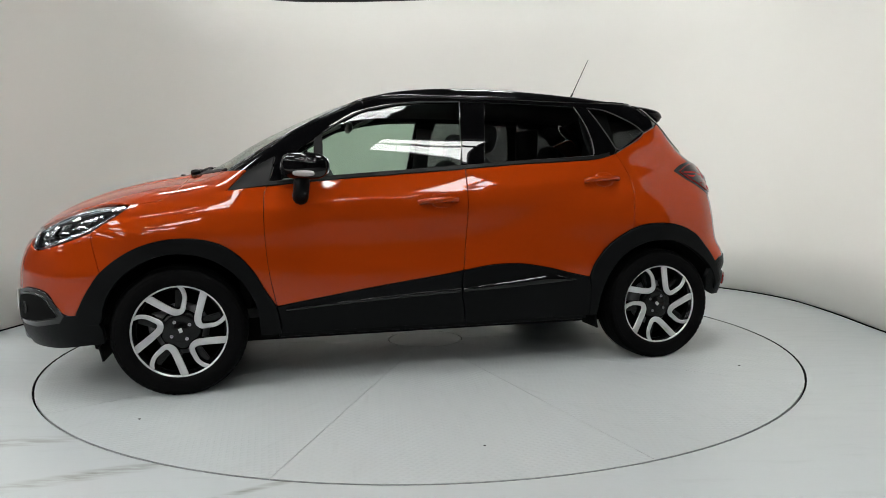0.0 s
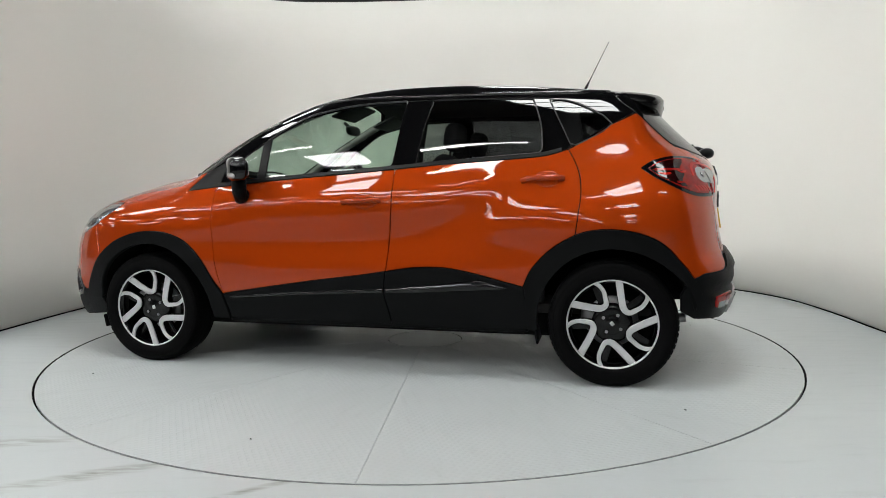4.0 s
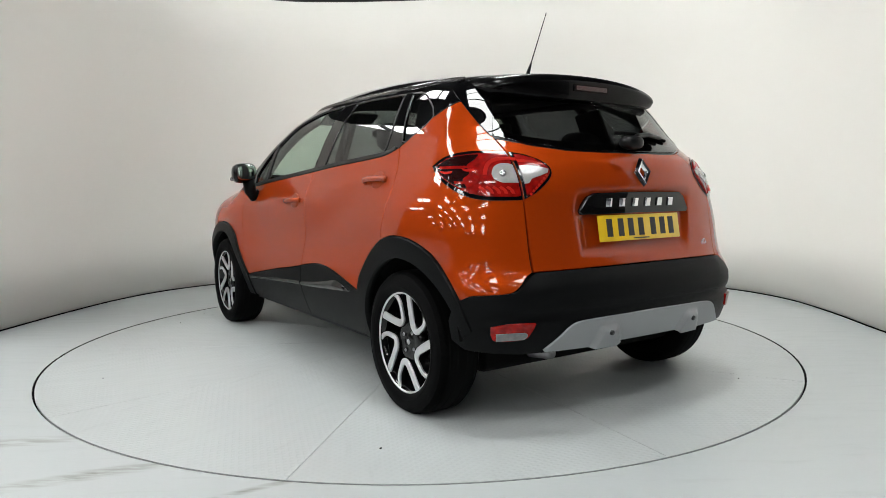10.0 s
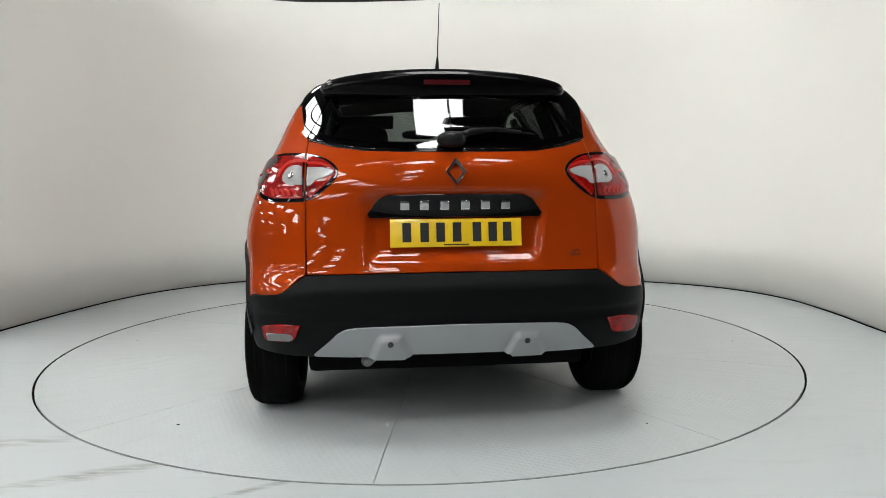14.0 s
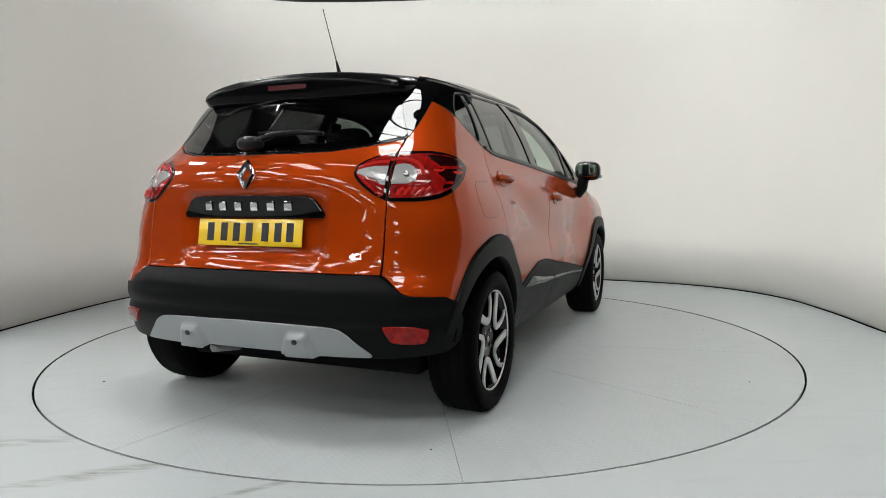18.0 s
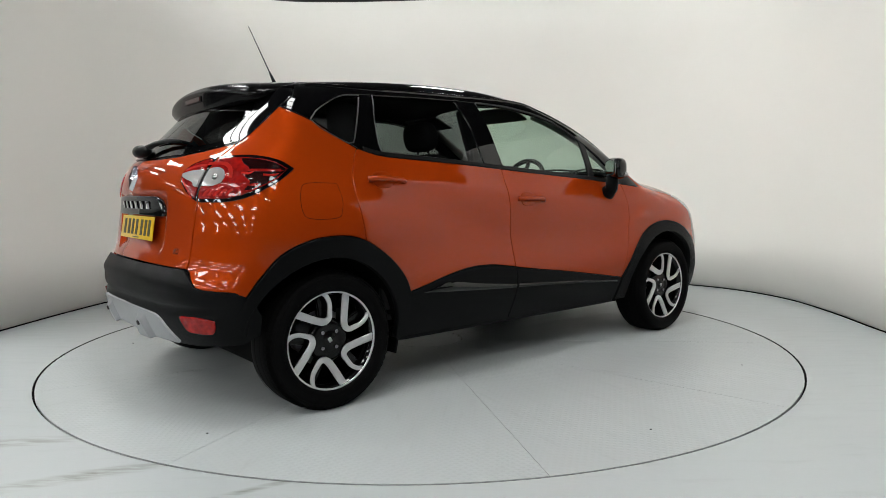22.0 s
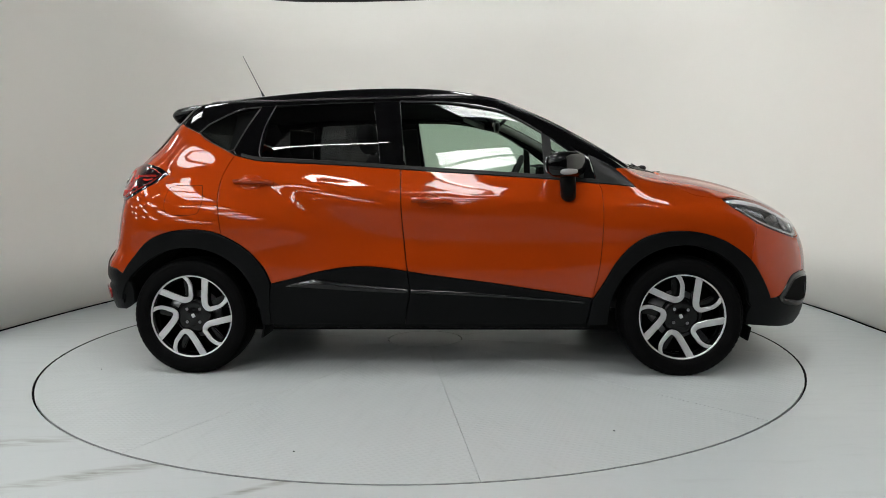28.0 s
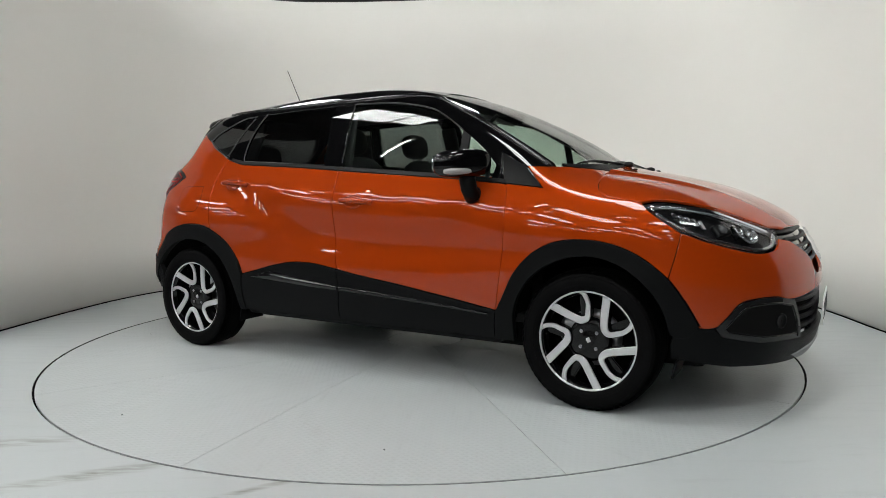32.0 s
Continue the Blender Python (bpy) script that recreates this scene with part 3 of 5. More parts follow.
WALL_TOP = 3.035
WALL_LINE = [(-3.065, 0.12), (-3.04, 0.45), (-2.95, 1.15), (-2.80, 1.85), (-2.53, 2.42), (-2.08, 2.88), (-1.5, 3.16), (-0.9, 3.21),
             (-0.1, 3.15), (0.7, 3.05), (1.3, 2.93), (1.9, 2.74), (2.55, 2.38), (2.97, 1.93), (3.17, 1.35), (3.17, 0.7), (3.09, -0.05), (3.06, -1.0), (3.06, -2.02)]


def build_wall():
    line = bow(*WALL_LINE, n=8)
    p = np.array(line)
    d = np.gradient(p, axis=0)
    d /= np.linalg.norm(d, axis=1)[:, None]
    out = np.stack([-d[:, 1], d[:, 0]], 1)
    levels = [0.006, 0.5, 1.0, 1.5, 2.0, 2.5, WALL_TOP]

    def sheet(name, mat, zs, thick, label, push=0.0):
        bm = bmesh.new()
        front = [[bm.verts.new((*(q + o * push), z)) for q, o in zip(p, out)] for z in zs]
        back = [[bm.verts.new((*(q + o * (push + thick)), z)) for q, o in zip(p, out)] for z in zs]
        n = len(p)
        for a, b in zip(front, front[1:]):
            for i in range(n - 1):
                bm.faces.new((a[i], a[i + 1], b[i + 1], b[i]))
        for a, b in zip(back, back[1:]):
            for i in range(n - 1):
                bm.faces.new((a[i], b[i], b[i + 1], a[i + 1]))
        for i in range(n - 1):
            bm.faces.new((front[-1][i], front[-1][i + 1], back[-1][i + 1], back[-1][i]))
            bm.faces.new((front[0][i], back[0][i], back[0][i + 1], front[0][i + 1]))
        bmesh.ops.recalc_face_normals(bm, faces=bm.faces)
        ob = part(name, bm, mat, None, label)
        return tagged(ob, category="wall", kind="structure")

    sheet("wall_curved", WALL_PAINT, levels, 0.08, "smooth off-white curved studio wall behind the turntable")
    # near-black strip before the wall's foot, in place of a shadow gap's shade
    sheet("base_shade_strip", GAP, [0.0, 0.010], 0.03, "thin dark strip standing in for the shadow gap between wall and floor", -0.004)


def build_hall():
    """The dark industrial hall that the studio stands in, with strips of roof lights and battens."""
    for name, size, at in (("wall_north", (52, 0.3, 7.46), (-12, 14, 3.73)), ("wall_south", (52, 0.3, 7.46), (-12, -36, 3.73)),
                           ("wall_east", (0.3, 49.7, 7.46), (14, -11, 3.73)), ("wall_west", (0.3, 49.7, 7.46), (-38, -11, 3.73))):
        tagged(part(name, box(size, at), HALL_WALL, None, "grey sheet-clad hall wall", smooth=False), category="wall", kind="structure")
    tagged(part("ceiling", box((52.6, 50.6, 0.2), (-12, -11, 7.56)), HALL_ROOF, None, "dark sheet roof of the hall", smooth=False), category="ceiling", kind="structure")
    # rows of roof lights in a slightly skewed grid, the nearest over the turntable's edge
    panels = []
    for i in range(0, 7):
        for j in range(-3, 9):
            x, y = 0.35 - 5.35 * i - 0.65 * j, -2.35 + 2.5 * i - 5.2 * j - (1.7 if i and j > 0 else 0)
            # rows beyond y -17.5 are added as fill, to even the light on the wall
            if (-17.5 < y < 10 and (i < 4 or (i + j) % 2 == 0) and (i, j) != (0, -1)) or (-31 < y < -17.5 and i < 3):
                # the one over the car reaches further over the table
                panels.append((x, y, 1.40, (1.60, 2.30, 3.00)[min(i, 2)]) if (i, j) != (0, 0) else (x + 0.15, y + 0.75, 1.50, 2.30))
    panels.append((3.3, -5.8, 2.0, 1.35))
    for x, y, w, d in panels:
        lamp = holder("roof_light", "bright translucent roof light panel between dark purlins", "roof light", "roof lights of the hall")
        lamp.matrix_basis = pose(x, y, 7.402, 0, 0, 6)
        part("panel", box((w, d, 0.03)), ROOF_LIGHT, lamp, smooth=False)
        for k in (-1, 1):
            part("frame", box((0.08, d + 0.16, 0.12), (k * (w / 2 + 0.045), 0, 0), 0.01), HALL_ROOF, lamp)
        bars = max(2, round(d / 0.9))
        for k in range(bars + 1):
            part("purlin", box((w + 0.2, 0.09, 0.08), (0, (k / bars - 0.5) * d, -0.06), 0.01), HALL_ROOF, lamp)
    battens = [(-0.25 - 5.35 * i - 0.65 * j, -2.05 + 2.5 * i - 5.2 * j, 4) for i in range(0, 3) for j in (1, 2)] + [(-7.6, -2.2, 10), (-8.2, -6.6, 10), (-2.6, -5.6, 4), (2.9, -8.2, 4)]
    for x, y, turn in battens:
        lamp = holder("batten_lamp", "white fluorescent batten lamp hanging under the hall roof", "batten lamp", "batten lamps over the studio")
        lamp.matrix_basis = pose(x, y, 6.9, 0, 0, turn)
        part("body", box((1.85, 0.12, 0.06), (0, 0, 0.06), 0.01), WALL_PAINT, lamp)
        part("tube", box((1.8, 0.08, 0.04), (0, 0, 0.01), 0.015), TUBE_LIGHT, lamp)
        for k in (-1, 1):
            part("hanger", tube([(k * 0.6, 0, 0.08), (k * 0.6, 0, 0.56)], 0.006), SATIN, lamp)


build_floor()
turntable = build_turntable()
build_wall()
build_hall()

# ---- the car ----
car = holder("car", "orange crossover car with black roof and lower trim on turntable", "car")

# shut lines and edges, in the unrolled side (s, z)
SHUT_A = bow((0.876, 1.010), (0.893, 0.96), (0.896, 0.80), (0.880, 0.60), (0.845, 0.407))
SHUT_A_LOW = bow((0.845, 0.407), (0.832, 0.35), (0.822, 0.285))
SHUT_B = bow((-0.165, 1.095), (-0.158, 0.85), (-0.138, 0.62), (-0.128, 0.553))
SHUT_B_LOW = bow((-0.128, 0.553), (-0.118, 0.44), (-0.135, 0.35), (-0.145, 0.285))
SHUT_C = bow((-1.077, 1.182), (-1.108, 1.128), (-1.137, 1.05), (-1.145, 0.96), (-1.134, 0.86), (-1.120, 0.752))
BELT_F = bow((0.876, 1.010), (0.60, 1.037), (0.30, 1.060), (0.0, 1.082), (-0.165, 1.095))
BELT_R = bow((-0.165, 1.095), (-0.45, 1.118), (-0.75, 1.136), (-0.95, 1.151), (-1.077, 1.182))
CLAD_F = bow((0.845, 0.407), (0.60, 0.446), (0.30, 0.492), (0.0, 0.532), (-0.128, 0.553))
CLAD_R = bow((-0.128, 0.553), (-0.30, 0.577), (-0.45, 0.577), (-0.60, 0.553), (-0.75, 0.515), (-0.862, 0.488))
ARCH_F = bow((1.775, 0.413), (1.714, 0.523), (1.637, 0.629), (1.518, 0.713), (1.36, 0.757), (1.20, 0.757), (1.067, 0.710), (0.964, 0.611), (0.894, 0.489), (0.845, 0.407))
ARCH_R = bow((-0.862, 0.488), (-0.903, 0.578), (-0.993, 0.675), (-1.112, 0.749), (-1.232, 0.781), (-1.39, 0.773), (-1.52, 0.720), (-1.602, 0.628), (-1.657, 0.535))
SILL = 0.262
LAMP_TOP = bow((1.003, 0.924), (0.930, 0.934), (0.860, 0.931), (0.790, 0.919), (0.700, 0.900), (0.630, 0.873), (0.560, 0.840), (0.480, 0.810), n=5)
LAMP_BACK = bow((0.885, 0.797), (0.945, 0.846), (0.988, 0.889), (1.003, 0.924), n=4)
HOOD_LAMP = [(p[0], p[1]) for p in meet(*ray_nose(*np.array(LAMP_TOP).T))] + [(2.03, 0.38)]
HOOD_EDGE = bow((1.262, 0.44), (1.272, 0.56), (1.282, 0.65), (1.300, 0.735), (1.325, 0.780), (1.363, 0.801), (1.41, 0.807), (1.46, 0.806), HOOD_LAMP[0])
TAIL_CUT = 0.592


def circle_arc(cx, cz, r, a0, a1, n=20):
    return [(cx + r * math.cos(radians(a0 + (a1 - a0) * k / n)), cz + r * math.sin(radians(a0 + (a1 - a0) * k / n))) for k in range(n + 1)]


def at_x(line, x):
    """Height of a line of (s, z) at s."""
    a = np.array(sorted(line))
    return float(np.interp(x, a[:, 0], a[:, 1]))


def split(line, s):
    """The parts of a line that runs to lower s, before and after s."""
    z = at_x(line, s)
    return [q for q in line if q[0] > s + 1e-6] + [(s, z)], [(s, z)] + [q for q in line if q[0] < s - 1e-6]


arch_f_nose, arch_f_wing = split(ARCH_F, 1.655)
arch_r_door, arch_r_quarter = split(ARCH_R, -1.118)
rear_cut = [side_of(p) for p in meet(*ray_rear([TAIL_CUT] * 12, np.linspace(0.655, 1.195, 12)))]
window_edge = [side_of(p) for p in meet(*ray_rear(*np.array(bow((0.603, 1.364), (0.602, 1.316), (0.599, 1.262), (0.592, 1.195))).T))]
wing_front = [side_of(q) for q in meet(*ray_nose(*np.array([(0.91, 0.70)] + LAMP_BACK).T))]
fender_top = top_to_side(bow((1.06, 0.685), (1.105, 0.60), (1.185, 0.49), n=5)[:-1] + bow((1.185, 0.49), (1.235, 0.45), (1.262, 0.44), n=5)[:-1] + HOOD_EDGE)
sail_tip, sail_top = (1.072, 0.988), (0.975, 1.090)
ROOF_SIDE = curve([(-1.42, 0.497), (-1.30, 0.512), (-1.15, 0.535), (-0.95, 0.552), (-0.6, 0.558), (0.0, 0.556), (0.2, 0.548), (0.36, 0.532)])


def roofline(x):
    """Height of the skin where the roof panel meets the side frame."""
    return float(meet(*ray_top([x], [float(ROOF_SIDE(x))]))[0][2])


FRONT_GLASS_TOP = bow((0.590, 1.285), (0.46, 1.367), (0.335, 1.421), (0.09, 1.466), (-0.18, 1.478))
PILLAR_PLAN = bow((1.05, 0.690), (0.90, 0.678), (0.75, 0.658), (0.60, 0.625), (0.46, 0.580), (0.37, 0.534))
PILLAR = top_to_side(PILLAR_PLAN)


def swell(u, v, stations):
    """A moulding's rounded back between its lower and upper edge."""
    a = np.array(sorted(stations))
    low, high = np.interp(u, a[:, 0], a[:, 1]), np.interp(u, a[:, 0], a[:, 2])
    f = np.clip((v - low) / (high - low + 1e-6), 0, 1)
    return 0.55 * (high - low) * f * (1 - f) * 2


def build_side(mirror):
    side = "left" if not mirror else "right"

    def p(name, loop, mat, parent=car, label="", **kw):
        return skin_part(name, loop, ray_side, mat, parent, label, mirror, **kw)

    # wing between bonnet, front door and arch
    p("front_wing", fender_top[::-1] + [sail_top] + [sail_tip] + [(0.876, 1.010)] + SHUT_A[1:] + arch_f_wing[::-1][1:] + bow((1.655, at_x(ARCH_F, 1.655)), wing_front[0], wing_front[1])[:-1]
      + wing_front[1:-1], ORANGE, label="orange front wing over the wheel arch", gap=0.002)
    # doors, upper orange skin
    door = p("front_door", BELT_F + SHUT_B[1:] + CLAD_F[::-1][1:] + SHUT_A[::-1][1:-1], ORANGE, label="orange front door skin")
    p("door_cladding", CLAD_F + SHUT_B_LOW[1:] + [(-0.145, SILL), (0.82, SILL)] + SHUT_A_LOW[::-1][1:-1], PLASTIC, door, "black lower door cladding", off=0.006, rim=0.02)
    rear = p("rear_door", BELT_R + SHUT_C[1:] + arch_r_door[::-1] + CLAD_R[::-1][1:] + SHUT_B[::-1][1:-1], ORANGE, label="orange rear door skin")
    p("door_cladding", CLAD_R + [(-0.87, 0.45), (-0.90, SILL), (-0.145, SILL)] + SHUT_B_LOW[::-1][:-1], PLASTIC, rear, "black lower door cladding", off=0.006, rim=0.02)
    # glossy moulding along the cladding
    p("gloss_strip", bow((0.80, 0.393), (0.45, 0.422), (0.10, 0.447), (-0.108, 0.459)) + bow((-0.112, 0.440), (0.10, 0.430), (0.45, 0.410), (0.80, 0.386)), GLOSS_BLACK, door, "gloss black moulding", off=0.012, gap=0, step=0.009, lift=lambda u, v: swell(u, v, ((0.80, 0.386, 0.393), (0.45, 0.410, 0.422), (0.10, 0.430, 0.447), (-0.11, 0.440, 0.459))))
    p("gloss_strip", bow((-0.13, 0.458), (-0.40, 0.487), (-0.60, 0.515), (-0.665, 0.508)) + bow((-0.78, 0.478), (-0.55, 0.462), (-0.30, 0.447), (-0.13, 0.440)), GLOSS_BLACK, rear, "gloss black moulding", off=0.012, gap=0, step=0.009, lift=lambda u, v: swell(u, v, ((-0.13, 0.440, 0.458), (-0.40, 0.453, 0.487), (-0.60, 0.464, 0.515), (-0.70, 0.470, 0.500), (-0.78, 0.476, 0.480))))
    # rear quarter
    p("rear_quarter", bow((-1.077, 1.182), (-1.17, 1.232), (-1.265, 1.290), (-1.405, 1.332), (-1.530, 1.366)) + window_edge + rear_cut[::-1][1:] + bow((-1.885, 0.648), (-1.83, 0.585), (-1.76, 0.572), (-1.69, 0.565), (-1.657, 0.535))[1:]
      + arch_r_quarter[::-1][1:] + SHUT_C[::-1][1:-1], ORANGE, label="orange rear quarter panel")
    # arch trims with their lips
    inner_f = circle_arc(1.303, 0.315, 0.372, 12, 168)
    p("arch_trim", ARCH_F + [(0.845, 0.407), (0.822, SILL), (0.93, SILL), (0.935, 0.35)] + inner_f[::-1] + [(1.69, 0.36), (1.74, 0.36)], PLASTIC, label="black plastic front wheel arch trim", off=0.014, rim=0.035, step=0.025)
    inner_r = circle_arc(-1.303, 0.315, 0.372, 12, 168)
    p("arch_trim", ARCH_R[::-1] + [(-0.868, 0.47), (-0.88, SILL), (-0.93, SILL), (-0.935, 0.36)] + inner_r + [(-1.672, 0.40), (-1.70, 0.43)], PLASTIC, label="black plastic rear wheel arch trim", off=0.014, rim=0.035, step=0.025)
    # windows
    front_glass = BELT_F_UP + [(-0.150, 1.14), (-0.185, 1.474)] + FRONT_GLASS_TOP[::-1] + [(0.595, 1.055)]
    pane = p("window", front_glass, CLEAR, door, "clear green-tinted front door window", off=-0.010, rim=0.004, gap=0, step=0.04)
    pane.visible_shadow = False
    pane = p("window", [(0.80, 1.045), (0.645, 1.062), (0.635, 1.240)] + bow((0.66, 1.232), (0.73, 1.172), (0.81, 1.095)), CLEAR, door, "small fixed front pane", off=-0.010, rim=0.004, gap=0, step=0.04)
    pane.visible_shadow = False
    pane = p("window", [(q[0], q[1] + 0.02) for q in BELT_R if -0.93 < q[0] < -0.27] + [(-0.935, 1.172), (-0.945, 1.21)] + bow((-0.945, 1.21), (-0.93, 1.33), (-0.885, 1.462)) + bow((-0.885, 1.462), (-0.6, 1.472), (-0.335, 1.476)), PRIVACY, rear, "dark privacy rear door window", off=-0.008, rim=0.004, gap=0, step=0.04)
    pane.visible_shadow = False
    p("quarter_window", bow((-0.968, 1.455), (-1.072, 1.444), (-1.19, 1.388), (-1.315, 1.310)) + bow((-1.295, 1.298), (-1.20, 1.245), (-1.115, 1.204)) + [(-1.085, 1.212)], PRIVACY, label="dark fixed rear quarter window", off=-0.006, rim=0.004, gap=0, step=0.04).visible_shadow = False
    # black frames round them
    cant = [(x, roofline(x)) for x in np.linspace(0.36, -1.22, 24)]
    p("roof_rail", cant + bow((-1.20, 1.396), (-1.10, 1.437), (-0.968, 1.462)) + bow((-0.885, 1.466), (-0.6, 1.476), (-0.335, 1.480)) + FRONT_GLASS_TOP[::-1][:-18] + [(0.355, 1.428)], GLOSS_BLACK, label="gloss black roof side rail", gap=0, rim=0.02)
    p("pillar", [(-0.13, 1.098), (-0.150, 1.14), (-0.185, 1.474), (-0.335, 1.478), (-0.30, 1.3), (-0.275, 1.106)], GLOSS_BLACK, label="gloss black door pillar", gap=0.001, off=-0.003)
    p("pillar", bow((-0.885, 1.464), (-0.93, 1.33), (-0.945, 1.21), (-0.935, 1.165)) + [(-1.070, 1.182), (-1.085, 1.208)] + bow((-1.085, 1.208), (-1.03, 1.33), (-0.968, 1.460)), GLOSS_BLACK, label="gloss black rear door frame", gap=0.001, off=-0.003)
    p("pillar", bow((-0.968, 1.460), (-1.072, 1.449), (-1.19, 1.393), (-1.315, 1.315)) + [(-1.297, 1.296)] + bow((-1.297, 1.296), (-1.20, 1.243), (-1.085, 1.200)) + [(-1.077, 1.187)] + bow((-1.077, 1.187), (-1.17, 1.237), (-1.265, 1.295), (-1.405, 1.337), (-1.530, 1.371))
      + bow((-1.530, 1.369), (-1.425, 1.42), (-1.36, roofline(-1.33))) + [(x, roofline(x)) for x in np.linspace(-1.25, -1.0, 6)] + [(-0.985, 1.468)], GLOSS_BLACK, label="gloss black rear pillar", gap=0.001)
    p("window_bar", [(0.598, 1.050), (0.643, 1.048), (0.633, 1.262), (0.590, 1.287)], SATIN, door, "black window bar", off=-0.004, gap=0)
    p("mirror_panel", [(0.871, 1.014), (1.062, 0.993), (0.968, 1.088), (0.90, 1.125), (0.834, 1.163), (0.852, 1.09)], SATIN, label="black triangular panel before the door", gap=0.001)
    p("pillar", PILLAR + [(0.355, 1.428)] + FRONT_GLASS_TOP[:21][::-1] + bow((0.636, 1.256), (0.73, 1.185), (0.815, 1.10)) + [(0.80, 1.04), (0.862, 1.03), (0.842, 1.09), (0.828, 1.165), (0.90, 1.128), (0.97, 1.092)], GLOSS_BLACK, label="gloss black windscreen pillar", gap=0.0)
    p("belt_trim", [(q[0], q[1] + 0.002) for q in BELT_F] + [(-0.165, 1.110)] + [(q[0], q[1] + 0.019) for q in BELT_F[::-1]], SATIN, door, "black rubber belt trim", off=0.004, gap=0, step=0.02)
    p("belt_trim", [(q[0], q[1] + 0.002) for q in BELT_R[:-3]] + [(q[0], q[1] + 0.018) for q in BELT_R[:-3][::-1]], SATIN, rear, "black rubber belt trim", off=0.004, gap=0, step=0.02)
    # lamps at the tail: outer half on the body
    lamp_loop = bow((-1.466, 1.080), (-1.54, 1.117), (-1.66, 1.137), (-1.785, 1.136)) + [side_of(q) for q in meet(*ray_rear([0.597] * 6, np.linspace(1.134, 0.942, 6)))] + bow((-1.86, 0.940), (-1.735, 0.942), (-1.645, 0.965), (-1.53, 1.030))
    lamp = p("tail_lamp", lamp_loop, GLOSS_BLACK, label="black bordered tail lamp", off=0.004, gap=0)
    p("lens", bow((-1.500, 1.076), (-1.57, 1.108), (-1.68, 1.123), (-1.785, 1.122)) + [side_of(q) for q in meet(*ray_rear([0.602] * 6, np.linspace(1.120, 0.956, 6)))] + bow((-1.85, 0.953), (-1.735, 0.957), (-1.645, 0.982), (-1.545, 1.036)), RED_LENS, lamp, "red ribbed tail lamp lens", off=0.010, gap=0, step=0.015, lift=lambda u, v: 0.0012 * np.sin(v * 520))
    p("lens_tip", bow((-1.502, 1.074), (-1.57, 1.105), (-1.65, 1.117), (-1.705, 1.118)) + bow((-1.69, 1.10), (-1.660, 1.075), (-1.672, 1.045), (-1.650, 1.02), (-1.668, 0.985)) + bow((-1.64, 0.988), (-1.59, 1.012), (-1.547, 1.038)), MAROON, lamp, "dark maroon tip of the lens", off=0.0108, gap=0, step=0.015)
    edge = [side_of(q) for q in meet(*ray_rear([0.602] * 4, np.linspace(1.074, 1.006, 4)))]
    p("reversing_lens", bow((-1.763, 1.040), (-1.772, 1.066), (-1.797, 1.079), (-1.83, 1.079)) + edge + bow((-1.83, 1.006), (-1.80, 1.007), (-1.772, 1.020)), WHITE_LENS, lamp, "clear reversing lamp lens", off=0.014, gap=0, step=0.015)
    part("bulb", pebble((0.026, 0.030, 0.012), (0, 0, 0), 2.2, None, 16), DIM_CHROME, lamp, "dull bulb holder behind the lens").matrix_basis = on_skin(ray_side, -1.805, 1.040, 0.014, mirror)
    # glowing-red ring round the clear lens, ribs under it and streaks towards the tip
    p("light_ring", bow((-1.728, 1.038), (-1.738, 1.078), (-1.770, 1.101), (-1.82, 1.105), (-1.862, 1.103)) + bow((-1.862, 1.094), (-1.82, 1.096), (-1.775, 1.090), (-1.750, 1.070), (-1.741, 1.038)), LIGHT_GUIDE, lamp, "bright red ring in the lens", off=0.0125, gap=0, rim=0.003, step=0.012)
    for i in range(5):
        u = -1.712 - 0.026 * i
        p("light_guide", bow((u, 0.986), (u - 0.014, 0.976), (u - 0.020, 0.964)) + bow((u - 0.030, 0.963), (u - 0.023, 0.979), (u - 0.006, 0.991)), LIGHT_GUIDE, lamp, "bright red lamp rib", off=0.0125, gap=0, rim=0.003, step=0.012)
    for u, v, w in ((-1.540, 1.054, 0.060), (-1.640, 1.062, 0.050)):
        p("light_guide", bow((u, v), (u - w / 2, v - 0.004), (u - w, v - 0.002)) + bow((u - w, v - 0.008), (u - w / 2, v - 0.011), (u - 0.006, v - 0.005)), LIGHT_GUIDE, lamp, "bright red lamp streak", off=0.0125, gap=0, rim=0.003, step=0.012)
    # rounded moulding along the roof's edge and down the windscreen pillar, and rubber seals round the rear panes
    k = -1 if mirror else 1
    edge = [(x, float(ROOF_SIDE(x))) for x in np.linspace(-1.28, 0.34, 30)] + [(x, y) for x, y in PILLAR_PLAN[::-1][1:]]
    pts = meet(*ray_top(*np.array(edge).T))
    pts = pts - outward(pts) * 0.003
    part("roof_moulding", tube([(a, b * k, c) for a, b, c in pts], 0.012, 14), MOULDING, car, "gloss black roof edge moulding")
    for own, loop in ((car, bow((-0.968, 1.455), (-1.072, 1.444), (-1.19, 1.388), (-1.315, 1.310)) + bow((-1.295, 1.298), (-1.20, 1.245), (-1.115, 1.204)) + [(-1.085, 1.212)] + bow((-1.085, 1.212), (-1.03, 1.33), (-0.968, 1.455))),
                      (rear, bow((-0.885, 1.462), (-0.93, 1.33), (-0.945, 1.21), (-0.935, 1.168)) + bow((-0.935, 1.168), (-0.6, 1.146), (-0.285, 1.122))),
                      (door, [(-0.150, 1.14), (-0.185, 1.474)] + FRONT_GLASS_TOP[::-1])):
        u, v = np.array(tidy(loop, 0.02) if own is car else loop).T
        pts = meet(*ray_side(u, v))
        pts = pts - outward(pts) * 0.001
        part("window_seal", tube([(a, b * k, c) for a, b, c in pts], 0.0032, 6), SEAL, own, "thin dark rubber window seal")
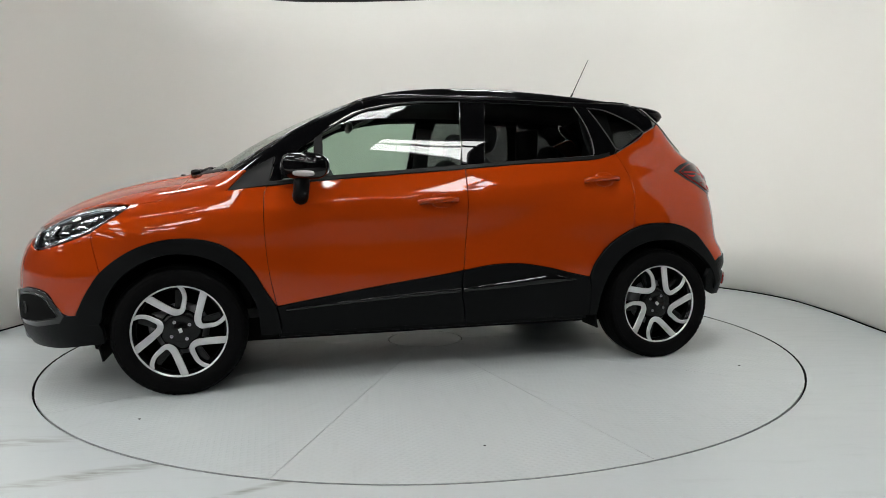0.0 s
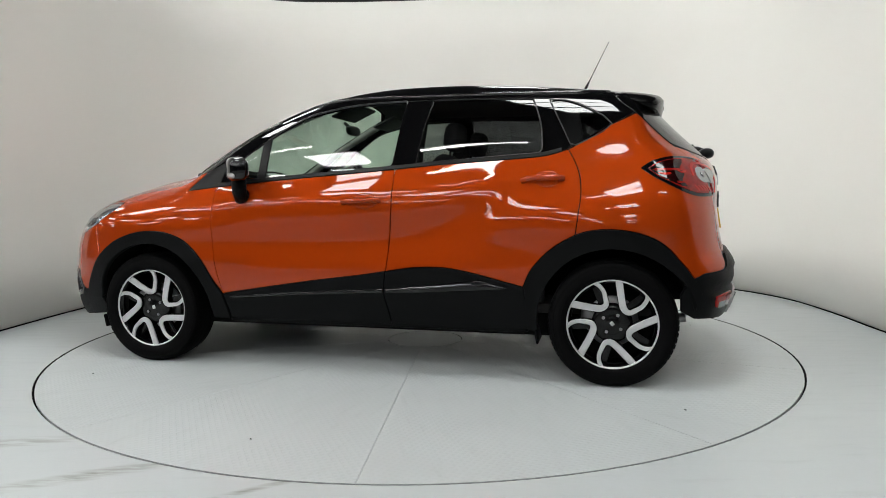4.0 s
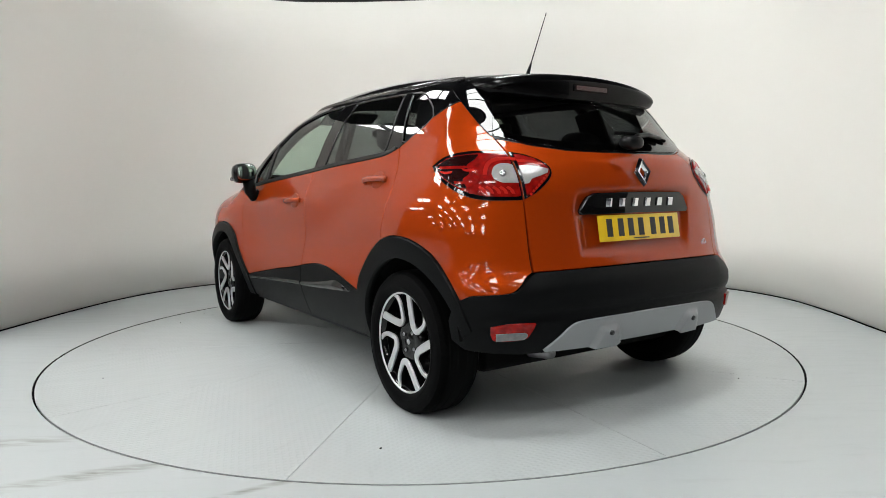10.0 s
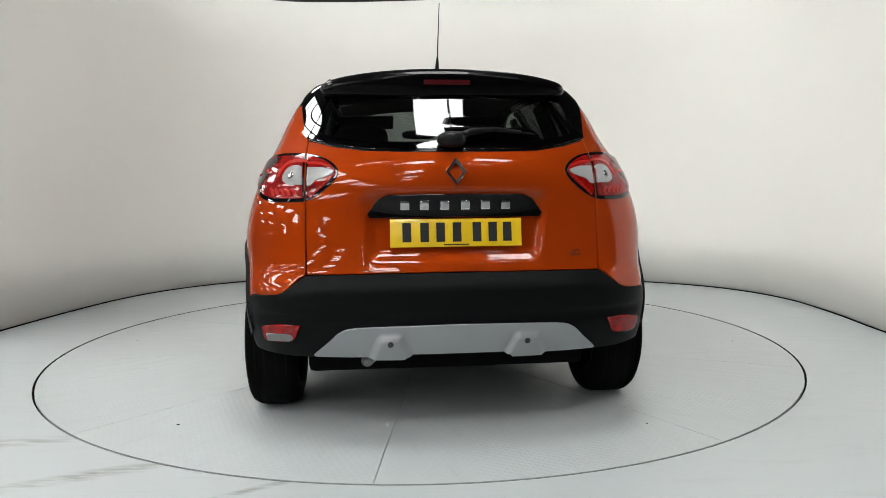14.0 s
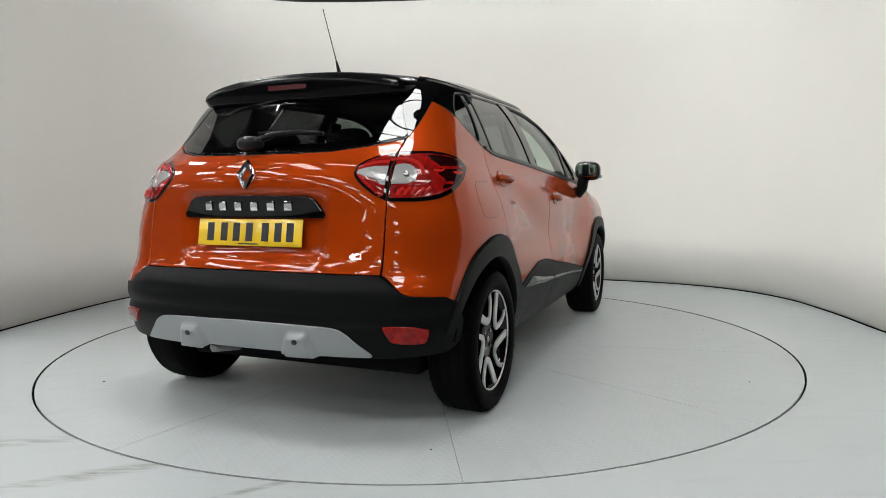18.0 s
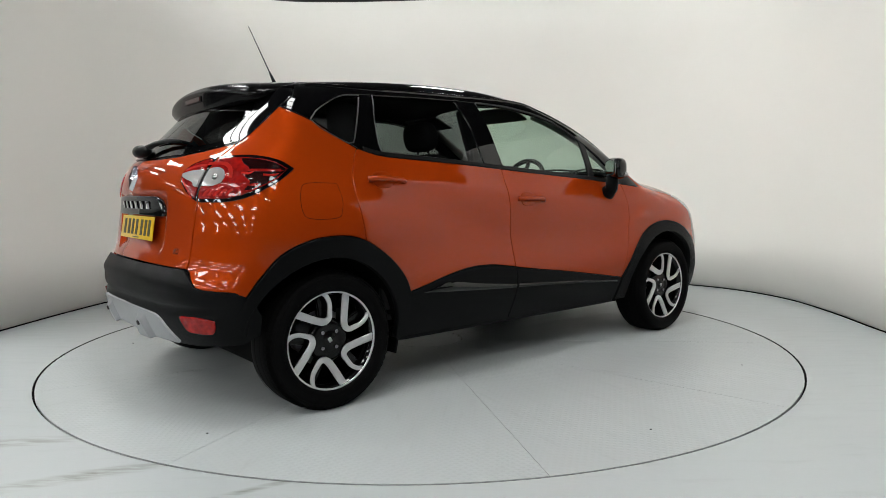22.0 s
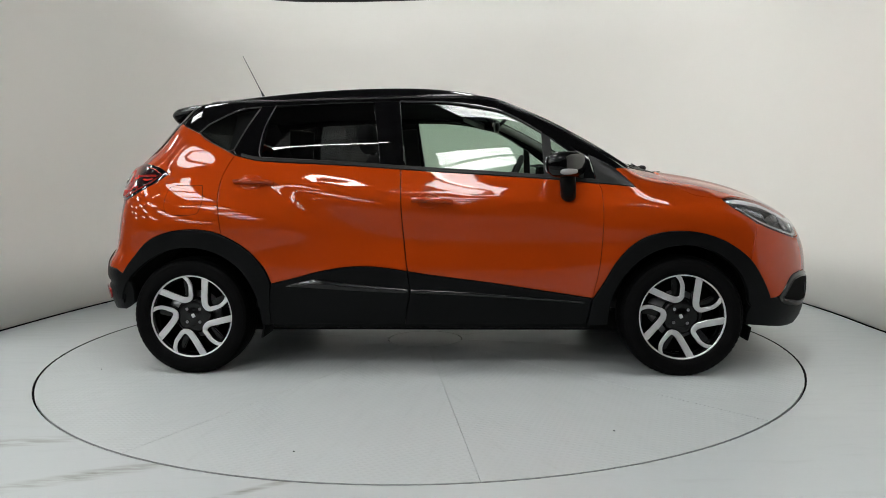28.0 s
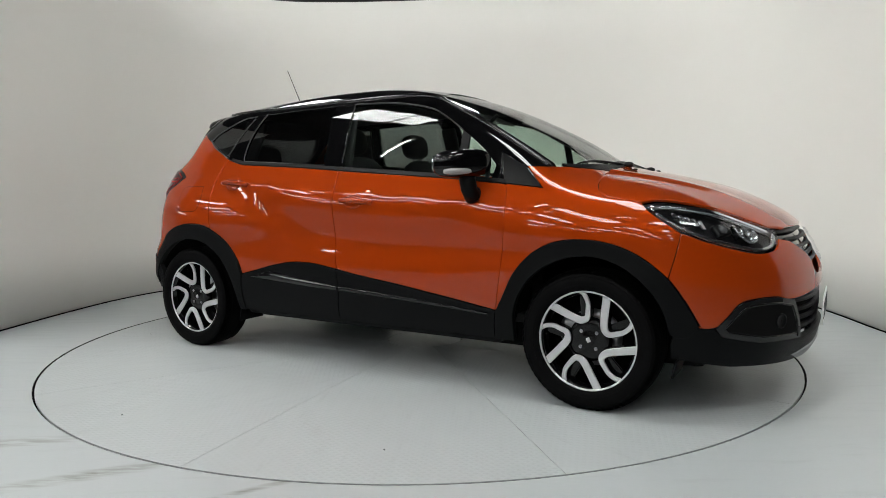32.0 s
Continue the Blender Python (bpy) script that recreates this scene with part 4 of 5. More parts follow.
    # handles
    for own, s, z in ((door, 0.005, 0.922), (rear, -0.955, 1.027)):
        m = on_skin(ray_side, s, z, 0.0, mirror)
        cup = part("handle_recess", pebble((0.115, 0.085, 0.012), (0.02 * (-1 if mirror else 1), 0.006, 0.0)), ORANGE, own, "shallow handle recess")
        cup.matrix_basis = m
        k = -1 if mirror else 1
        grip = bow((-0.105 * k, -0.004, 0.004), (-0.06 * k, 0.0, 0.026), (0.05 * k, 0.004, 0.030), (0.105 * k, 0.008, 0.006), n=6)
        bm = tube(grip, 0.014, 10)
        for v in bm.verts:
            v.co.z = max(v.co.z, -0.003)
        part("handle", bm, ORANGE, own, "orange pull handle").matrix_basis = m
    # exterior mirror
    def swept(bm, at):
        """The housing's outer end lies further back."""
        for v in bm.verts:
            v.co = Vector((at[0] + v.co.x - 0.72 * v.co.y, (at[1] + v.co.y) * k, at[2] + v.co.z - 0.06 * v.co.y))
        bmesh.ops.recalc_face_normals(bm, faces=bm.faces)
        return bm

    seat_of = (0.700, 0.915, 1.106)
    mir = part("mirror", swept(pebble((0.125, 0.200, 0.132), (0, 0, 0), 3.3), seat_of), GLOSS_BLACK, car, "gloss black exterior mirror")
    part("mirror_foot", tube([(0.715, 0.815 * k, 0.962), (0.715, 0.850 * k, 0.952), (0.712, 0.872 * k, 0.985), (0.705, 0.885 * k, 1.06)], 0.040, 12), PLASTIC, mir, "black mirror foot")
    part("indicator", swept(pebble((0.050, 0.110, 0.034), (0.040, 0.050, -0.034), 2.8), seat_of), WHITE_LENS, mir, "clear side indicator")
    part("mirror_glass", swept(pebble((0.012, 0.160, 0.094), (-0.060, 0, 0.002), 4.0), seat_of), surface("mirror_glass", (0.55, 0.56, 0.57), 0.03, metal=1.0, vary=0.01), mir, "mirror glass")
    # headlamp
    shell = [(1.000, 0.921), (0.930, 0.930), (0.860, 0.927), (0.790, 0.915), (0.700, 0.896), (0.630, 0.869), (0.560, 0.836), (0.485, 0.806), (0.452, 0.785), (0.475, 0.750), (0.522, 0.723), (0.600, 0.715), (0.700, 0.736), (0.800, 0.767), (0.880, 0.806), (0.940, 0.850), (0.984, 0.892)]
    loop = bow(*shell, shell[0], n=5)
    lamp = skin_part("headlamp", loop, ray_nose, LAMP_GLASS, car, "clear headlamp with chrome reflectors", mirror, off=0.002, gap=0.002, rim=0.01)
    lamp.visible_shadow = False
    skin_part("bowl", loop, ray_nose, SATIN, lamp, "black lamp bowl", mirror, off=-0.045, gap=0.001, rim=-0.03)
    skin_part("chrome_edge", bow((0.970, 0.918), (0.900, 0.922), (0.823, 0.914), (0.700, 0.889), (0.590, 0.844), (0.495, 0.802)) + bow((0.497, 0.793), (0.590, 0.833), (0.700, 0.879), (0.823, 0.903), (0.900, 0.911), (0.95, 0.908)), ray_nose, CHROME, lamp, "chrome strip", mirror, off=-0.008, gap=0, step=0.02)
    skin_part("chrome_edge", bow((0.960, 0.880), (0.880, 0.813), (0.79, 0.771), (0.69, 0.741), (0.59, 0.722), (0.51, 0.737), (0.463, 0.783)) + bow((0.470, 0.787), (0.516, 0.743), (0.59, 0.730), (0.69, 0.750), (0.79, 0.781), (0.875, 0.819), (0.950, 0.882)), ray_nose, DIM_CHROME, lamp, "chrome strip", mirror, off=-0.006, gap=0, step=0.02)
    m = on_skin(ray_nose, 0.585, 0.798, -0.034, mirror)
    bowl = lathe([(0.004, -0.016), (0.016, -0.014), (0.030, -0.004), (0.037, 0.012), (0.041, 0.014), (0.042, -0.004)], 28, "z")
    part("reflector", bowl, DIM_CHROME, lamp, "round chrome reflector bowl").matrix_basis = m
    part("bulb_cap", pebble((0.026, 0.040, 0.03), (0, 0, 0.004), 2.2, None, 16), DIM_CHROME, lamp, "bulb cap").matrix_basis = m
    m = on_skin(ray_nose, 0.705, 0.822, -0.036, mirror)
    part("projector_shroud", box((0.075, 0.058, 0.03), (0, 0, 0), 0.008, (0, 0, 10)), SATIN, lamp, "black projector shroud").matrix_basis = m
    part("lens", pebble((0.046, 0.046, 0.030), (0, 0, 0.014), 2.0, None, 20), PROJECTOR, lamp, "dark projector lens").matrix_basis = m
    part("divider", box((0.010, 0.062, 0.035), (0, 0, 0), 0.003, (0, 0, 8)), DIM_CHROME, lamp, "chrome divider").matrix_basis = on_skin(ray_nose, 0.655, 0.806, -0.026, mirror)
    # stepped indicator reflector towards the wing
    for i in range(5):
        step_at = on_skin(ray_nose, 0.785 + 0.024 * i, 0.842 + 0.011 * i, -0.030, mirror)
        part("reflector_step", box((0.020, 0.046 - 0.005 * i, 0.010), (0, 0, 0), 0.002, (0, 14, 12)), DIM_CHROME, lamp, "stepped chrome reflector").matrix_basis = step_at
    # fog lamp pod and lower intake corner
    pod = bow((0.772, 0.405), (0.693, 0.498), (0.624, 0.520), (0.53, 0.522), (0.442, 0.505), n=5) + bow((0.41, 0.43), (0.385, 0.335), n=3) + [(0.60, 0.338), (0.745, 0.368)]
    fog = skin_part("fog_pod", pod, ray_nose, GLOSS_BLACK, car, "gloss black fog lamp surround", mirror, off=0.006, gap=0.001)
    # no real hollow: its shade is a flat near-black patch on the surround
    fog_outline = inset(tidy(pod, 0.03), 0.030)
    skin_part("fog_shade_patch", fog_outline, ray_nose, GAP, fog, "flat dark patch standing in for the shaded hollow of the fog lamp surround", mirror, off=0.0075, gap=0, rim=0.004, step=0.025)
    lip = inset(tidy(pod, 0.03), 0.022)
    n = len(lip)
    rail = [tuple(meet(*ray_nose([q[0]], [q[1]]))[0]) for q in lip]
    rail = [(a + 0.006, b * (-1 if mirror else 1), c) for a, b, c in rail]
    part("pod_lip", tube(rail + rail[:1], 0.005, 8), GLOSS_BLACK, fog, "raised gloss lip")
    m = on_skin(ray_nose, 0.52, 0.425, 0.009, mirror)
    part("fog_lamp", lathe([(0.003, 0.001), (0.024, 0.001), (0.028, 0.004), (0.031, 0.002), (0.031, -0.004)], 28, "z"), PLASTIC, fog, "round fog lamp").matrix_basis = m
    # small air deflectors before the wheels
    for x, z in ((1.665, 0.215), (-0.925, 0.225)):
        part("air_deflector", box((0.010, 0.19, 0.075), (x, 0.735 * k, z), 0.003, (0, 12, 0)), PLASTIC, car, "small black air deflector before the wheel")


BELT_F_UP = [(q[0], q[1] + 0.02) for q in BELT_F if -0.135 < q[0] < 0.595]
build_side(False)
build_side(True)

# fuel flap, on the right flank only
flap = bow((-1.235, 1.016), (-1.40, 1.016), (-1.437, 0.985), (-1.437, 0.90), (-1.40, 0.864), (-1.265, 0.864), (-1.236, 0.90), (-1.226, 0.95), (-1.235, 1.016), n=6)
skin_part("fuel_flap", flap, ray_side, ORANGE, car, "orange fuel flap", True, off=0.0012, gap=0.001, rim=0.002)
rimline = tidy(inset(tidy(flap, 0.02), -0.0015), 0.02)
skin_part("fuel_flap_gap", rimline, ray_side, GAP, car, "dark joint round the fuel flap", True, off=0.0004, gap=0, rim=0.001)


# bonnet, windscreen, roof
hood_half = [(0.0, 2.070), (0.2, 2.060), (0.38, 2.03)] + [(y, x) for x, y in HOOD_LAMP[::-1][1:]] + [(y, x) for x, y in HOOD_EDGE[::-1][1:]] + [(0.38, 1.260), (0.2, 1.254), (0.0, 1.250)]


def ray_plan(y, x):
    return ray_top(x, y)


def closed(half):
    """Mirrors a half outline that starts and ends on the middle line."""
    return list(half) + [(-u, v) for u, v in half[-2:0:-1]]


skin_part("bonnet", closed(hood_half), ray_plan, ORANGE, car, "orange bonnet", lift=lambda y, x: 0.010 * np.exp(-((np.abs(y) - 0.36 - 0.10 * (1.9 - x)) / 0.05) ** 2) * np.clip((2.0 - x) / 0.3, 0, 1))
screen_side = bow((0.648, 1.055), (0.636, 0.85), (0.598, 0.60), (0.518, 0.36))
screen = [(0.0, 1.222), (0.25, 1.202), (0.45, 1.150), (0.58, 1.090)] + screen_side + [(0.3, 0.285), (0.0, 0.26)]
skin_part("windscreen", closed(screen), ray_plan, SCREEN, car, "clear curved windscreen", off=-0.004, gap=0, rim=0.004, step=0.05).visible_shadow = False
skin_part("cowl", closed([(0.0, 1.248), (0.2, 1.254), (0.38, 1.258), (0.436, 1.258), (0.446, 1.236), (0.486, 1.183), (0.598, 1.102), (0.60, 1.078), (0.45, 1.148), (0.25, 1.200), (0.0, 1.220)]), ray_plan, PLASTIC, car, "black cowl under the windscreen", gap=0, off=0.002, step=0.02)
roof_half = [(0.0, 0.255), (0.3, 0.28), (0.508, 0.352)] + [(float(ROOF_SIDE(x)), x) for x in np.linspace(0.34, -1.36, 18)] + [(0.3, -1.385), (0.0, -1.395)]
skin_part("roof", closed(roof_half), ray_plan, GLOSS_BLACK, car, "gloss black roof panel", gap=0.001, step=0.045)
for k in (False, True):
    edge = [(u, v) for u, v in screen_side]
    skin_part("pillar_cover", edge + [(0.526, 0.354)] + [(y, x) for x, y in PILLAR_PLAN[::-1]] + [(0.67, 1.075)], ray_plan, GLOSS_BLACK, car, "gloss black pillar beside the windscreen", k, gap=0, step=0.02, off=0.001)

# tailgate
gate_half = [(0.0, 1.136), (0.20, 1.137), (0.35, 1.143), (0.475, 1.163), (0.55, 1.184), (TAIL_CUT, 1.195)] + bow((TAIL_CUT, 1.195), (TAIL_CUT, 0.9), (TAIL_CUT - 0.004, 0.655)) + [(0.3, 0.659), (0.0, 0.661)]


def recess(y, z):
    """Hollow round the number plate."""
    fy = np.clip((0.345 + 0.10 * (z - 0.70) - np.abs(y)) / 0.03, 0, 1)
    fz = np.clip((z - 0.705) / 0.025, 0, 1) * np.clip((0.97 - z) / 0.02, 0, 1)
    return -0.018 * fy * fy * (3 - 2 * fy) * fz * fz * (3 - 2 * fz)


tailgate = skin_part("tailgate", closed(gate_half), ray_rear, ORANGE, car, "orange tailgate", step=0.022, lift=recess)
win_half = [(0.0, 1.139), (0.20, 1.140), (0.35, 1.146), (0.475, 1.166), (0.55, 1.188), (0.590, 1.200), (0.597, 1.262), (0.594, 1.32), (0.585, 1.360), (0.560, 1.41), (0.535, 1.445), (0.48, 1.478), (0.3, 1.497), (0.0, 1.505)]
inner = [q for q in inset(tidy(closed(win_half), 0.05), 0.04) if q[0] > -1e-6]
for k in (False, True):
    skin_part("rear_window_frame", [(y, z) for y, z in win_half] + inner[::-1], ray_rear, GLOSS_BLACK, tailgate, "gloss black rear window surround", k, off=-0.004, gap=0.0, step=0.03)
pane = skin_part("rear_window", closed(inset(tidy(win_half, 0.05), 0.0)), ray_rear, REAR_GLASS, tailgate, "dark rear window", off=0.003, gap=0.005, rim=0.004, step=0.03)
for k in (False, True):
    loop = bow((0.587, 1.132), (0.535, 1.120), (0.490, 1.098), (0.462, 1.068), (0.470, 1.030), (0.530, 0.975), (0.587, 0.944), n=5)
    lamp = skin_part("tail_lamp", loop, ray_rear, GLOSS_BLACK, tailgate, "black bordered inner tail lamp", k, off=0.004, gap=0, step=0.02)
    skin_part("lens", inset(tidy(loop, 0.02), 0.010), ray_rear, RED_LENS, lamp, "red ribbed tail lamp lens", k, off=0.010, gap=0, step=0.014, lift=lambda u, v: 0.0012 * np.sin(v * 520))
    skin_part("reversing_lens", bow((0.578, 1.072), (0.52, 1.069), (0.474, 1.058), n=4) + bow((0.480, 1.046), (0.515, 1.033), (0.548, 1.022), (0.562, 1.006), (0.578, 1.003), n=4), ray_rear, WHITE_LENS, lamp, "clear reversing lamp lens", k, off=0.014, gap=0, step=0.015)
    for i in range(7):
        y, z = 0.482 + 0.0125 * i, 1.034 - 0.0120 * i
        skin_part("light_guide", [(y, z), (y + 0.006, z - 0.007), (y + 0.012, z - 0.004), (y + 0.006, z + 0.004)], ray_rear, LIGHT_GUIDE, lamp, "bright red lamp rib", k, off=0.0125, gap=0, rim=0.003, step=0.012)
    skin_part("light_ring", bow((0.578, 1.096), (0.53, 1.092), (0.485, 1.078)) + bow((0.482, 1.071), (0.53, 1.084), (0.578, 1.088)), ray_rear, LIGHT_GUIDE, lamp, "bright red strip in the lens", k, off=0.0125, gap=0, rim=0.003, step=0.012)
plaque = closed([(0.0, 0.965), (0.27, 0.962), (0.305, 0.945), (0.345, 0.890), (0.335, 0.876), (0.0, 0.880)])
bar = skin_part("badge_bar", plaque, ray_rear, GLOSS_BLACK, tailgate, "gloss black bar over the number plate", off=0.010, gap=0, rim=0.03, step=0.02)
for k, x in enumerate((-0.200, -0.125, -0.045, 0.035, 0.115, 0.195)):
    b = part("badge_letter", box((0.034, 0.036, 0.005), (0, 0, 0.0025), 0.0015), CHROME, bar, "small raised chrome bar")
    b.matrix_basis = on_skin(ray_rear, -x, 0.925, 0.011)
# number plate, its characters as plain bars
m = Matrix.Translation((-1.874, 0.0, 0.815)) @ Euler((radians(90 - 9.5), 0, radians(-90))).to_matrix().to_4x4()
plate = part("number_plate", box((0.520, 0.111, 0.004), (0, 0, 0), 0.0012), PLATE_YELLOW, tailgate, "yellow rear number plate with black bars")
plate.matrix_basis = m
for x in (-0.195, -0.125, -0.062, 0.003, 0.082, 0.145, 0.203):
    c = part("plate_bar", box((0.034, 0.076, 0.0016), (x, 0.002, 0.0026)), INK, plate, smooth=False)
part("plate_bar", box((0.10, 0.005, 0.001), (0, -0.047, 0.0024)), INK, plate, smooth=False)
# rhombus badge
m = on_skin(ray_rear, 0.0, 1.050, 0.002)
rhomb = part("badge", bmesh.new(), CHROME, tailgate, "chrome rhombus badge")


def rhombus(w, h, t):
    bm = bmesh.new()
    out = [(0, h), (w, 0), (0, -h), (-w, 0)]
    rings = [[bm.verts.new((x * k, y * k, z)) for x, y in out] for k, z in ((1.0, 0.0), (0.86, t), (0.60, t * 0.8), (0.46, 0.0))]
    for a, b in zip(rings, rings[1:]):
        for i in range(4):
            bm.faces.new((a[i], a[(i + 1) % 4], b[(i + 1) % 4], b[i]))
    bmesh.ops.recalc_face_normals(bm, faces=bm.faces)
    return bm


tmp = rhombus(0.047, 0.064, 0.018)
tmp.to_mesh(rhomb.data)
tmp.free()
rhomb.matrix_basis = m
# small engine badge
txt = bpy.data.curves.new("engine_badge", "FONT")
txt.body, txt.size, txt.extrude, txt.align_x = "dCi", 0.034, 0.0015, "CENTER"
txt.materials.append(CHROME)
eb = new("engine_badge", txt)
eb.parent = tailgate
tagged(eb, "small chrome engine badge")
eb.matrix_basis = on_skin(ray_rear, -0.485, 0.715, 0.0015)
# rear wiper
def over_glass(points, high):
    """Points of the rear window, lifted off the glass."""
    p = meet(*ray_rear(*np.array(points).T))
    return [tuple(q) for q in p + outward(p) * np.array(high)[:, None]]


wip = part("wiper", tube(over_glass([(0.0, 1.160), (-0.07, 1.190), (-0.17, 1.205), (-0.28, 1.200)], (0.035, 0.032, 0.028, 0.022)), 0.016, 10, 0.55), SATIN, tailgate, "black rear wiper arm")
part("pivot", pebble((0.085, 0.115, 0.062), over_glass([(0.012, 1.158)], (0.030,))[0], 2.4), SATIN, wip, "wiper pivot cover")
part("blade", tube(over_glass([(0.03, 1.218), (-0.10, 1.222), (-0.22, 1.214), (-0.34, 1.196)], (0.012, 0.012, 0.012, 0.012)), 0.008, 6), RUBBER, wip, "wiper blade")


def wing_section(y):
    """Roof spoiler cut lengthwise at y: along the roof, round the trailing edge and back under it."""
    e = abs(y) / 0.55
    tip, low = 1.577 - 0.070 * e ** 3, 1.375 + 0.020 * e ** 3
    roof = lambda x: float(TOP(x) - CROWN(x) * (abs(y) / 0.62) ** 2.2) - 0.012 * e ** 8
    high = roof(-tip)
    return bow((-1.335, roof(-1.335) - 0.002), (-1.40, roof(-1.40)), (-tip + 0.085, roof(-tip + 0.085)), (-tip + 0.03, roof(-tip + 0.03) - 0.004), (-tip + 0.006, high - 0.018), (-tip, high - 0.036),
               (-tip + 0.006, low + 0.022), (-tip + 0.018, low + 0.005), (-tip + 0.040, low), (-tip + 0.10, low + 0.022), (-tip + 0.17, low + 0.045), n=4)


def build_spoiler():
    """Roof spoiler: a wing with rounded ends over the glass, and the fins beside the glass."""
    bm = bmesh.new()
    rows = []
    for g in np.linspace(-1, 1, 45):
        y = 0.55 * math.sin(g * math.pi / 2)
        sec = np.array(wing_section(y))
        # the ends close in a rounded cap
        c = max(0.0, (abs(y) - 0.49) / 0.06)
        mid = np.array([(-1.42, sec[:, 1].mean() + 0.004)])
        sec = mid + (sec - mid) * (1 - c ** 3) ** 0.5 if c < 1 else np.repeat(mid, len(sec), 0)
        rows.append([bm.verts.new((x, y, z)) for x, z in sec])
    for a, b in zip(rows, rows[1:]):
        for i in range(len(a) - 1):
            bm.faces.new((a[i], a[i + 1], b[i + 1], b[i]))
    bmesh.ops.remove_doubles(bm, verts=bm.verts, dist=1e-5)
    bmesh.ops.recalc_face_normals(bm, faces=bm.faces)
    wing = part("spoiler", bm, WING_BLACK, tailgate, "gloss black roof spoiler")
    for name, half, z, proud, mat, label in (("brake_light_frame", 0.112, 0.030, 0.0, FIN_BLACK, "black frame of the high brake light"), ("brake_light", 0.100, 0.020, 0.002, DARK_RED, "dark red high brake light")):
        bm = bmesh.new()
        ends = [[bm.verts.new((-1.577 + 0.070 * (abs(y) / 0.55) ** 3 - 0.003 - proud + d, y, 1.442 + h)) for d, h in ((0.02, z / 2), (0.0, z / 2), (0.0, -z / 2), (0.02, -z / 2))] for y in np.linspace(-half, half, 9)]
        for a, b in zip(ends, ends[1:]):
            for i in range(4):
                bm.faces.new((a[i], a[(i + 1) % 4], b[(i + 1) % 4], b[i]))
        bm.faces.new(ends[0])
        bm.faces.new(ends[-1])
        bmesh.ops.recalc_face_normals(bm, faces=bm.faces)
        part(name, bm, mat, wing, label, smooth=False)
    for k in (False, True):
        fin = [(0.886, 1.366), (0.915, 1.390), (0.948, 1.420), (0.945, 1.455), (0.88, 1.462), (0.80, 1.458)] + bow((0.735, 1.443), (0.727, 1.352), (0.716, 1.30), (0.714, 1.248), (0.712, 1.205)) + bow((0.716, 1.203), (0.748, 1.232), (0.780, 1.262), (0.834, 1.315), (0.880, 1.360))
        skin_part("spoiler_fin", fin, ray_tail, GLOSS_BLACK, tailgate, "gloss black fin beside the rear window", k, off=0.005, gap=0, step=0.018, rim=0.010)


build_spoiler()

# rear bumper with skid plate, reflectors and sensors
bump_half = [(0.0, 0.657), (0.30, 0.655), (0.555, 0.651)] + bow((0.555, 0.651), (0.60, 0.610), (0.63, 0.585), (0.70, 0.576), (0.785, 0.566)) + [(0.835, 0.54), (0.865, 0.46), (0.855, 0.38), (0.80, 0.345), (0.62, 0.332), (0.4, 0.330), (0.0, 0.340)]
skid_half = [(0.0, 0.468), (0.25, 0.464)] + bow((0.25, 0.464), (0.38, 0.458), (0.43, 0.440), (0.47, 0.402), (0.535, 0.346)) + [(0.52, 0.340), (0.25, 0.338), (0.205, 0.338), (0.195, 0.348), (0.0, 0.348)]


def skid_bumps(u, z):
    """Two raised trapezoid pads that carry the sensors."""
    b = np.zeros_like(u)
    for c in (-0.252, 0.252):
        b += 0.020 * np.clip((0.040 + (0.432 - z) * 0.45 - np.abs(u - c)) / 0.012, 0, 1) * np.clip((0.432 - z) / 0.012, 0, 1)
    return b


def bumper_step(u, z):
    """A proud band along the bumper's top edge."""
    groove = -0.016 * np.exp(-((z - 0.487) / 0.016) ** 2) * np.clip((0.78 - np.abs(u)) / 0.08, 0, 1)
    return groove + 0.010 * np.clip((z - 0.560 - 0.02 * np.cos(3 * u)) / 0.014, 0, 1) * np.clip((0.62 - np.abs(u)) / 0.12, 0, 1)


bumper = skin_part("rear_bumper", closed(bump_half), ray_tail, PLASTIC, car, "black grained rear bumper", off=0.005, rim=0.03, step=0.02, lift=bumper_step)
skid = skin_part("skid_plate", closed(skid_half), ray_tail, SKID, bumper, "silver painted skid plate", off=0.016, rim=0.02, step=0.010, lift=skid_bumps)
for k in (-1, 1):
    m = on_skin(ray_tail, 0.252 * k, 0.405, 0.037)
    part("sensor", lathe([(0.0005, 0.006), (0.010, 0.006), (0.0115, 0.003), (0.0115, -0.01)], 20, "z"), INK, skid, "round black parking sensor").matrix_basis = m
for k in (False, True):
    loop = bow((0.707, 0.450), (0.64, 0.462), (0.560, 0.462)) + bow((0.560, 0.462), (0.575, 0.43), (0.60, 0.403), (0.69, 0.398), (0.707, 0.42))
    skin_part("reflector", loop, ray_tail, RED_LENS, bumper, "red rear reflector", k, off=0.014, gap=0, step=0.015)
    if not k:
        skin_part("fog_lens", bow((0.69, 0.425), (0.60, 0.428), (0.588, 0.412)) + [(0.60, 0.403), (0.69, 0.398)], ray_tail, GREY_LENS, bumper, "clear lamp in the reflector", k, off=0.0165, gap=0, step=0.015)

